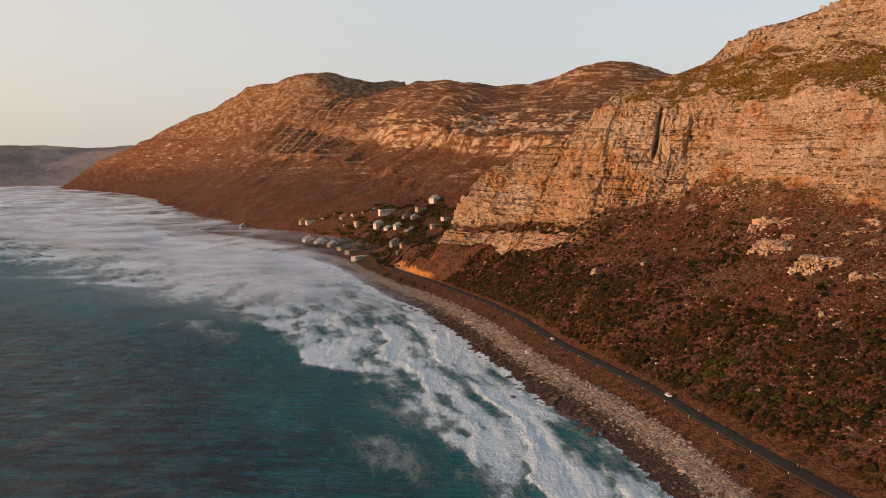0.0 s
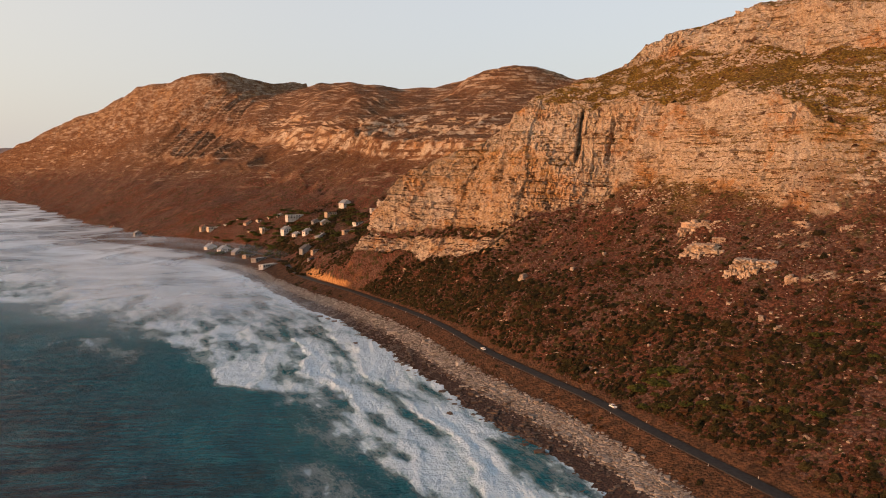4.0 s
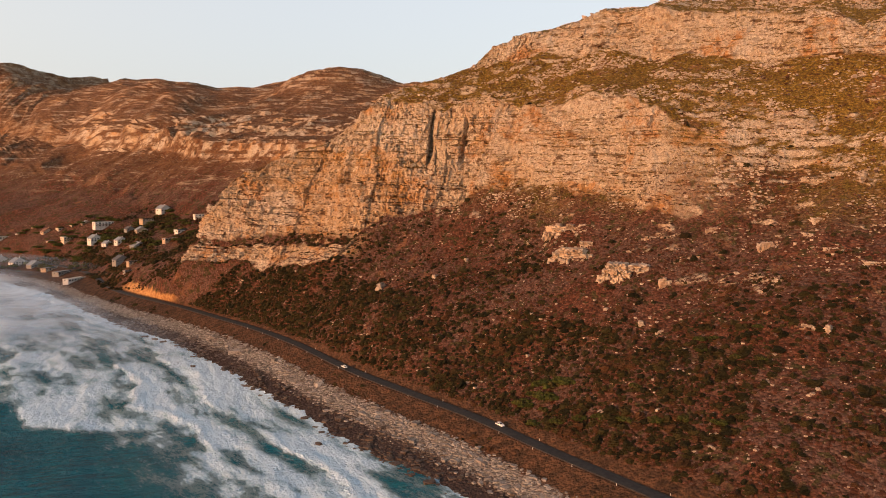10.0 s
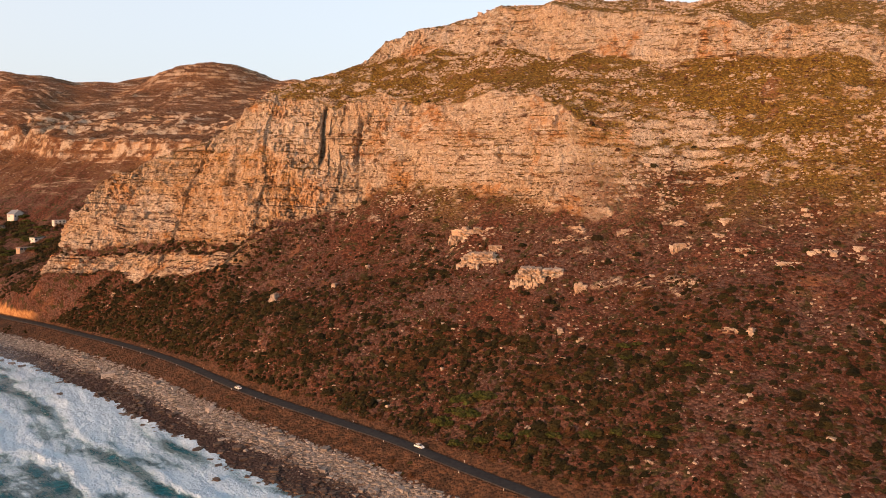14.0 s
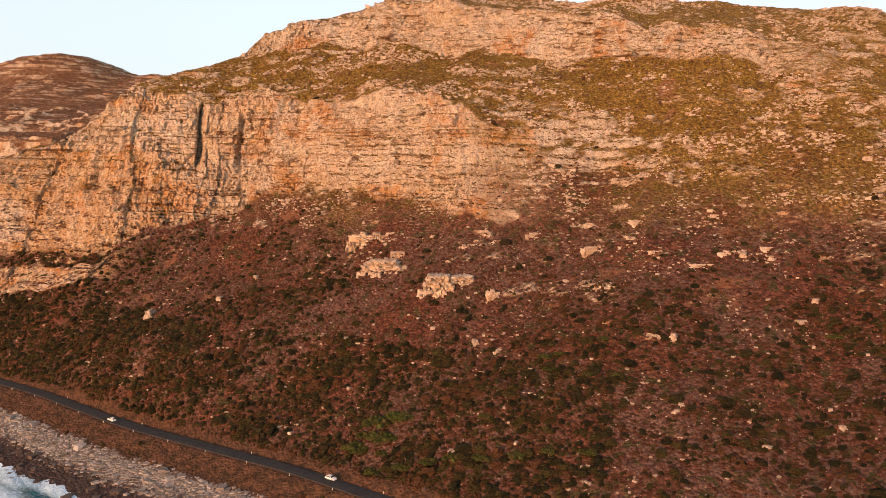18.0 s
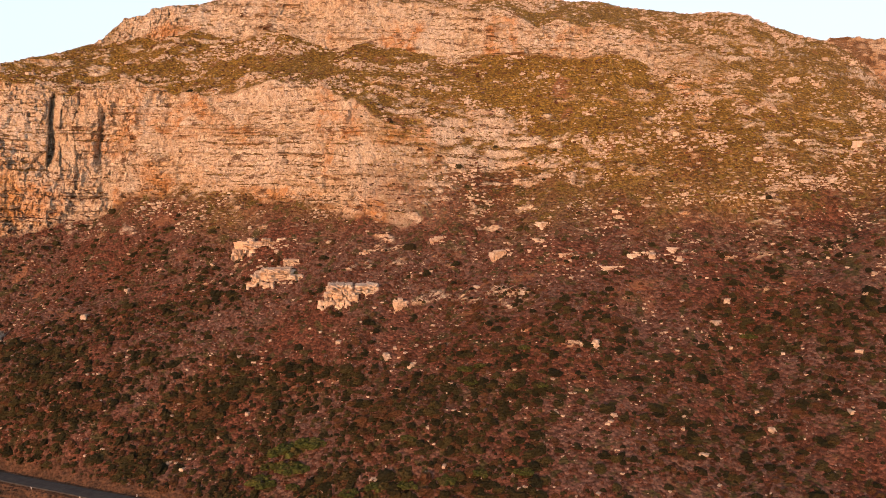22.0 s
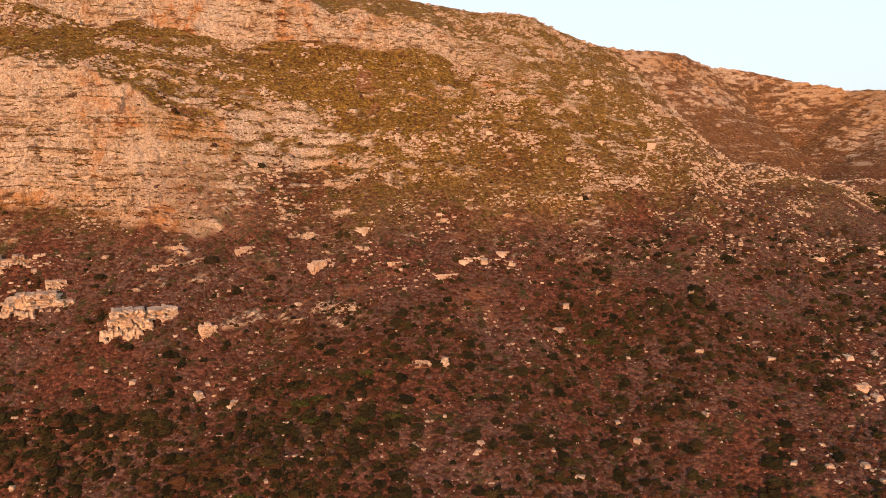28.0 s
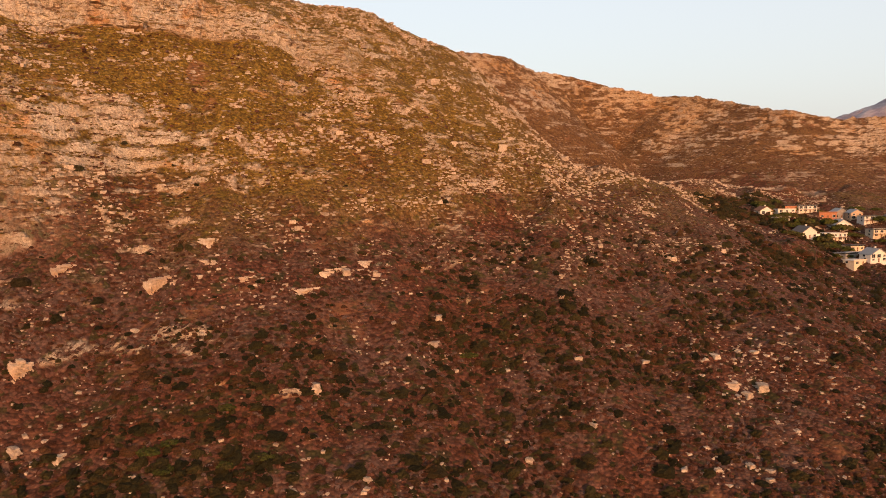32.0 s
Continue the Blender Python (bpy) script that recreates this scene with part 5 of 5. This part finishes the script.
outcrop(424, 204, 20, 1.4, 3, -8, 2, "band of pale rounded rocks down the ridge")
outcrop(382, 262, 14, 1.4, 4, -16, 2, "pale rocks in olive grass high on the slope")

BOULDERS = []
for k in range(3):
    bm = bmesh.new()
    bm.from_mesh(BLOCKS[k])
    bmesh.ops.smooth_vert(bm, verts=bm.verts, factor=0.4, use_axis_x=True, use_axis_y=True, use_axis_z=True)
    ob = part("boulder", bm, pale_stone)
    BOULDERS.append(tagged(ob, "pale weathered sandstone boulder lying on the heath slope", "boulder", "boulders on the slope"))
_b = random.Random(5)


def boulder(x, y, sx, sy, sz, turn, label=""):
    sx, sy, sz = 0.8 * sx, 0.8 * sy, 0.8 * sz
    ob = copy_thing(BOULDERS[_b.randrange(3)], pose(x, y, land(x, y) + sz * 0.35, _b.uniform(-8, 8), _b.uniform(-8, 8), turn) @ Matrix.Diagonal((sx, sy, sz, 1)))
    return tagged(ob, label)


boulder(105, 524, 5.6, 2.8, 3.6, 50, "long white slab of sandstone lying alone on the slope")
boulder(215, 287, 2.6, 2.0, 1.9, 20, "single white boulder among purple-brown heath")
boulder(214, 225, 1.5, 1.2, 1.2, 70)
boulder(264, 257, 1.7, 1.3, 1.7, 10)
boulder(130, 495, 2.0, 1.6, 1.6, 35)
boulder(150, 494, 1.6, 1.3, 1.4, 15)
boulder(258, 150, 2.6, 2.0, 1.8, 5)
boulder(253, 156, 1.9, 1.6, 1.5, 40)
boulder(273, 292, 2.2, 1.7, 1.6, 30)
boulder(177, 355, 2.2, 1.8, 1.6, 65)
pts, _ = spots(70, soft * (QV > 4.8) * (QV < 8.8) * (0.2 + smooth(0.2, 0.6, stony)))
for px, py, pz in pts:
    r = _b.uniform(0.6, 1.25)
    boulder(px, py, r * _b.uniform(1, 1.5), r, r * _b.uniform(0.6, 0.9), _b.uniform(0, 180))
for ob in BOULDERS:                                           # the patterns themselves lie on the slope too
    q = pts[_b.randrange(len(pts))]
    ob.matrix_basis = pose(q[0] + 5, q[1] + 4, land(q[0] + 5, q[1] + 4) + 0.4, 0, 0, 30) @ Matrix.Diagonal((1.1, 0.9, 0.7, 1))
# rocks in the surf
surf_rock = part("surf_rock", bmesh.new(), wet_stone)
bm = bmesh.new()
bm.from_mesh(BLOCKS[3])
bmesh.ops.smooth_vert(bm, verts=bm.verts, factor=0.4, use_axis_x=True, use_axis_y=True, use_axis_z=True)
bm.to_mesh(surf_rock.data)
bm.free()
tagged(surf_rock, "dark wet boulder standing in the white surf", "rock", "rocks in the surf")
surf_rock.matrix_basis = pose(66, 330, 0.1) @ Matrix.Diagonal((2.6, 1.6, 1.2, 1))
for k in range(46):
    yy = _b.uniform(290, 700)
    off = _b.uniform(-9, 4) if _b.random() < 0.8 else _b.uniform(-24, -9)
    xx = float(np.interp(yy, SHORE_Y[order], SHORE_X[order])) + off
    r = _b.uniform(0.6, 1.7)
    copy_thing(surf_rock, pose(xx, yy, max(land(xx, yy), -0.2) + 0.1, 0, 0, _b.uniform(0, 180)) @ Matrix.Diagonal((r * 1.5 / 2.6, r / 1.6, r * 0.6 / 1.2, 1)))

# ---- green bushes ----


def clump_mesh(name, seed, lobes, spread_, low_, size):
    rr = np.random.default_rng(seed)
    v, f = dome(4, 9)
    vv, ff = [], []
    for k in range(lobes):
        a, r = rr.random() * 6.283, spread_ * math.sqrt(rr.random())
        s = size * rr.uniform(0.55, 1.0)
        jit = 1 + 0.34 * (rr.random((len(v), 1)) - 0.5) * 2
        vv.append(v * jit * (s, s, s * 0.9) + (r * math.cos(a), r * math.sin(a), low_ + 0.5 * (1 - (r / spread_) ** 2) * rr.random()))
        ff.append(f + k * len(v))
    mesh = bpy.data.meshes.new(name)
    fill_mesh(mesh, np.concatenate(vv), np.concatenate(ff), False)
    return mesh


bark = plain("bush_bark", (0.10, 0.07, 0.05), 0.95)


def make_bush(seed, label):
    top = tagged(empty("bush", pose(0, 0, 0)), label, "bush", "green bushes on the slope")
    crown = new("crown", clump_mesh("crown", seed, 26, 2.4, 0.7, 1.0))
    crown.data.materials.append(green_mat)
    crown.parent = top
    for k in range(3):
        bm = bmesh.new()
        bmesh.ops.create_cone(bm, segments=6, radius1=0.14, radius2=0.07, depth=2.0, cap_ends=True, matrix=pose(math.cos(k * 2.1) * 0.5, math.sin(k * 2.1) * 0.5, 0.4, 20 * math.sin(k * 2.1), -20 * math.cos(k * 2.1), 0))
        part("stem", bm, bark, top)
    return top


BUSHES = [make_bush(k, "dense rounded dark green bush on the rocky slope") for k in (3, 4)]


def bush(ob, x, y, s, flat=1.0):
    m = pose(x, y, land(x, y) - 0.1, 0, 0, (x * 37 + y * 11) % 360) @ Matrix.Diagonal((s, s, s * flat, 1))
    if ob.location.length < 0.01 and not BUSH_USED[BUSHES.index(ob)]:
        BUSH_USED[BUSHES.index(ob)] = True
        ob.matrix_basis = m
        return ob
    keep = ob.matrix_basis.copy()
    ob.matrix_basis = Matrix.Identity(4)
    made = copy_thing(ob, m)
    ob.matrix_basis = keep
    return made


BUSH_USED = [False, False]
for k, (bx, by, bs) in enumerate([(131, 358, 2.4), (136, 352, 2.0), (127, 351, 2.1), (120, 358, 1.8), (123, 346, 1.0), (126, 361, 1.2), (183, 322, 1.2), (187, 318, 0.9),
                                  (255, 246, 1.2), (179, 316, 1.0), (184, 302, 1.0), (189, 293, 0.9), (200, 308, 1.0), (116, 342, 1.1), (122, 333, 1.2), (128, 325, 1.2),
                                  (133, 318, 1.4), (138, 310, 1.2), (145, 300, 1.3), (152, 292, 1.1), (150, 320, 1.1), (158, 280, 1.2)]):
    bush(BUSHES[k % 2], bx, by, bs, 0.85)
# trees and garden bushes between the houses
for k in range(190):
    if k < 135:
        hx, hy = _b.uniform(-190, 20), 0
        hy = 1000 - 0.75 * (hx + 60) + _b.uniform(-75, 70)
    else:
        hx, hy = _b.uniform(425, 540), _b.uniform(0, 90)
    bush(BUSHES[k % 2], hx, hy, _b.uniform(1.0, 2.3), _b.uniform(0.8, 1.3))

# ---- cars ----
car_paint = plain("white_car_paint", (0.80, 0.80, 0.79), 0.25, 0.0, 0.03)
tyre_mat = plain("tyre_rubber", (0.02, 0.02, 0.02), 0.9)
rim_mat = plain("wheel_rim", (0.45, 0.45, 0.46), 0.35, 0.8)
lamp_mat = plain("headlight_glass", (0.55, 0.55, 0.52), 0.15)
tail_mat = plain("tail_light_glass", (0.30, 0.02, 0.015), 0.2)


def car(x, y, z, turn, label):
    top = tagged(empty("car", pose(x, y, z, 0, 0, turn)), label, "car", "cars on the coast road")
    bm = bmesh.new()
    prof = [(-2.15, 0.35), (-2.2, 0.75), (-1.95, 0.98), (-1.45, 1.42), (0.25, 1.48), (1.0, 1.02), (2.0, 0.88), (2.2, 0.62), (2.15, 0.35)]
    a = [bm.verts.new((px, -0.84 if pz < 1.2 else -0.68, pz)) for px, pz in prof]
    b = [bm.verts.new((px, 0.84 if pz < 1.2 else 0.68, pz)) for px, pz in prof]
    for k in range(len(prof)):
        bm.faces.new((a[k], a[(k + 1) % len(prof)], b[(k + 1) % len(prof)], b[k]))
    bm.faces.new(a[::-1])
    bm.faces.new(b)
    bmesh.ops.recalc_face_normals(bm, faces=bm.faces)
    bmesh.ops.bevel(bm, geom=list(bm.edges), offset=0.06, segments=2, affect='EDGES')
    body = part("body", bm, car_paint, top)
    for sy_ in (-1, 1):
        bm = bmesh.new()
        f = [bm.verts.new((px, sy_ * (0.845 - 0.23 * (pz - 1.0)), pz)) for px, pz in ((-1.7, 1.04), (0.75, 1.04), (0.15, 1.40), (-1.35, 1.36))]
        g = [bm.verts.new((v.co.x, v.co.y + sy_ * 0.02, v.co.z)) for v in f]
        bm.faces.new(f)
        bm.faces.new(g[::-1])
        for k in range(4):
            bm.faces.new((f[k], f[(k + 1) % 4], g[(k + 1) % 4], g[k]))
        bmesh.ops.recalc_face_normals(bm, faces=bm.faces)
        part("side_window", bm, glass, body)
    for nm, p0, p1 in (("windscreen", (0.34, 1.43), (0.97, 1.05)), ("rear_window", (-1.53, 1.40), (-1.94, 1.03))):
        bm = bmesh.new()
        s = 0.03 if p0[0] > 0 else -0.03
        f = [bm.verts.new(c) for c in ((p0[0] + s, -0.6, p0[1]), (p0[0] + s, 0.6, p0[1]), (p1[0] + s, 0.72, p1[1]), (p1[0] + s, -0.72, p1[1]))]
        g = [bm.verts.new((v.co.x - 2 * s, v.co.y, v.co.z - 0.03)) for v in f]
        bm.faces.new(f)
        bm.faces.new(g[::-1])
        for k in range(4):
            bm.faces.new((f[k], f[(k + 1) % 4], g[(k + 1) % 4], g[k]))
        bmesh.ops.recalc_face_normals(bm, faces=bm.faces)
        part(nm, bm, glass, body)
    for wx in (-1.35, 1.35):
        for wy in (-0.78, 0.78):
            bm = bmesh.new()
            bmesh.ops.create_cone(bm, segments=18, radius1=0.33, radius2=0.33, depth=0.22, cap_ends=True, matrix=pose(wx, wy, 0.33, 90))
            wheel = part("wheel", bm, tyre_mat, top)
            bm = bmesh.new()
            bmesh.ops.create_cone(bm, segments=14, radius1=0.2, radius2=0.18, depth=0.03, cap_ends=True, matrix=pose(wx, wy + 0.12 * (1 if wy > 0 else -1), 0.33, 90))
            part("rim", bm, rim_mat, wheel)
    for sy_ in (-0.6, 0.6):
        part("headlight", box(bmesh.new(), 2.12, 2.21, sy_ - 0.17, sy_ + 0.17, 0.62, 0.76, 0.02), lamp_mat, top)
        part("tail_light", box(bmesh.new(), -2.22, -2.12, sy_ - 0.13, sy_ + 0.13, 0.7, 0.9, 0.02), tail_mat, top)
    part("bumper", box(bmesh.new(), 2.1, 2.26, -0.8, 0.8, 0.36, 0.52, 0.04), car_paint, top)
    return top


def road_at(y_):
    """Middle of the road at a northing, and its heading in degrees."""
    o = np.argsort(road_mid[:, 1])
    m = [np.interp(q, road_mid[o, 1], road_mid[o, 0]) for q in (y_ - 3, y_, y_ + 3)]
    return m[1], float(np.interp(y_, road_mid[o, 1], road_mid[o, 2])), math.degrees(math.atan2(6, m[2] - m[0]))


cx, cz, ca = road_at(470)
car(cx - 1.35 * math.sin(radians(ca)), 470 + 1.35 * math.cos(radians(ca)), cz + 0.37, ca, "small white car driving away on the coast road")
cx, cz, ca = road_at(352)
car(cx + 1.35 * math.sin(radians(ca)), 352 - 1.35 * math.cos(radians(ca)), cz + 0.37, ca + 180, "small white car coming along the coast road")

# ---- roadside marker posts ----
post_white = plain("white_post_paint", (0.75, 0.74, 0.70), 0.8)
bm = bmesh.new()
bmesh.ops.create_cone(bm, segments=8, radius1=0.12, radius2=0.09, depth=1.0, cap_ends=True, matrix=Matrix.Translation((0, 0, 0.4)))
bmesh.ops.bevel(bm, geom=[e for e in bm.edges if all(v.co.z > 0.8 for v in e.verts)], offset=0.05, segments=2, affect='EDGES')
first = tagged(empty("marker_post", pose(0, 0, 0)), "short white-painted concrete marker post beside the road", "post", "roadside posts")
part("post", bm, post_white, first)
part("reflector", box(bmesh.new(), -0.04, 0.04, -0.16, -0.12, 0.6, 0.72), tail_mat, first)
done = False
for k, yy in enumerate(np.arange(262, 640, 21.0)):
    for side_ in ((-1, 1) if k % 3 == 0 else (-1,)):
        mx, mz, ma = road_at(yy + (5 if side_ > 0 else 0))
        xx = mx + side_ * 3.9 * math.sin(radians(ma))
        y2 = yy + (5 if side_ > 0 else 0) - side_ * 3.9 * math.cos(radians(ma))
        m = pose(xx, y2, land(xx, y2) - 0.05, 0, 0, ma + 90)
        if not done:
            first.matrix_basis, done = m, True
        else:
            copy_thing(first, m)

# ---- distance ----
# haze over the far hills is put into their grey base colour
hill_n = Nodes("distant_heath_hazed")
hill_mat = hill_n.finish(hill_n.mix(hill_n.ramp(hill_n.noise(0.004, 6, 0.6), 0.4, 0.62), (0.17, 0.15, 0.155), (0.30, 0.255, 0.24)), 1.0, hill_n.noise(0.02, 5), 0.6, 20, 0.05)

# purple-grey haze over the mountain is mixed into its rock colour
rock_n = Nodes("distant_rock_hazed")
rock_hill = rock_n.finish(rock_n.mix(rock_n.ramp(rock_n.noise(0.006, 7, 0.65), 0.4, 0.62), (0.34, 0.29, 0.33), (0.52, 0.44, 0.46)), 1.0, rock_n.noise(0.02, 6, 0.7), 0.8, 40, 0.05)


def distant(name, h0, h1, near_, far_, tops, rocky, mat, label):
    """A far range of hills between two headings, from its foot to its crest, with crest heights along it."""
    n, m = 140, 40
    hd = np.radians(np.linspace(h0, h1, n))[:, None]
    tt_ = np.linspace(0, 1, m)[None, :]
    dd = near_ + (far_ - near_) * tt_ + 0 * hd
    x_, y_ = (dd * np.sin(hd)).ravel(), (dd * np.cos(hd)).ravel()
    crest_ = np.interp(np.linspace(0, 1, n), np.linspace(0, 1, len(tops)), tops)[:, None]
    z_ = (crest_ * np.sin(tt_ * math.pi * 0.62) / math.sin(0.62 * math.pi) ** 0.5).ravel()
    z_ = z_ + rocky * fbm(np.stack([x_ / 420, y_ / 420, x_ * 0], -1), 5) * np.tile(np.sin(tt_ * math.pi * 0.5), (n, 1)).ravel()
    ii = np.arange(n * m).reshape(n, m)
    mesh = bpy.data.meshes.new(name)
    fill_mesh(mesh, np.stack([x_, y_, z_ - 4], -1), np.stack([ii[:-1, :-1], ii[1:, :-1], ii[1:, 1:], ii[:-1, 1:]], -1).reshape(-1, 4), True)
    mesh.materials.append(mat)
    return tagged(new(name, mesh), label, "hills", kind="structure")


distant("backdrop_hills", -62, -14, 3500, 4650, (180, 215, 205, 222, 210, 200, 190), 40, hill_mat, "low hills across the bay, coloured grey for haze")
distant("backdrop_mountain", 106, 150, 3300, 4550, (330, 560, 640, 690, 620, 520, 420), 120, rock_hill, "distant mountain beyond the valley, coloured purple-grey for haze")

# ---- drifting spray over the surf ----
mist = Nodes("sea_spray_mist")
puff = mist.ramp(mist.noise(0.012, 5, 0.6, warp=0.8), 0.26, 0.66)
mist.finish((0.66, 0.76, 0.86), 1.0, None, spec=0.0)
mist.put(mist.bsdf.inputs["Alpha"], mist.math('MULTIPLY', mist.math('MULTIPLY', puff, mist.attr("veil")), 0.95))
my = np.linspace(420, 3300, 120)
md = np.linspace(-150, 420, 44)
for k, hz in enumerate((10.0, 21.0)):
    Yg, Dg = np.meshgrid(my, md, indexing="ij")
    grow = 0.35 + Yg / 1500
    Xg = np.interp(Yg, SHORE_Y[order], SHORE_X[order]) - Dg * grow
    zg = hz * (0.55 + 0.4 * grow) + 2.0 * fbm(np.stack([Xg.ravel() / 90, Yg.ravel() / 90, Xg.ravel() * 0 + k], -1), 3).reshape(Xg.shape)
    veil = np.maximum(smooth(-150, -20, Dg) * smooth(820, 1500, Yg), 0.75 * smooth(15, 70, Dg) * smooth(480, 820, Yg)) * (1 - smooth(180, 420, Dg))
    ii = np.arange(Xg.size).reshape(Xg.shape)
    mesh = bpy.data.meshes.new("sea_mist")
    fill_mesh(mesh, np.stack([Xg.ravel(), Yg.ravel(), zg.ravel()], -1), np.stack([ii[:-1, :-1], ii[1:, :-1], ii[1:, 1:], ii[:-1, 1:]], -1).reshape(-1, 4), True)
    attribute(mesh, "veil", veil.ravel())
    mesh.materials.append(mist.mat)
    tagged(new("sea_mist", mesh), "thin white spray mist drifting over the surf", "mist", kind="stuff")
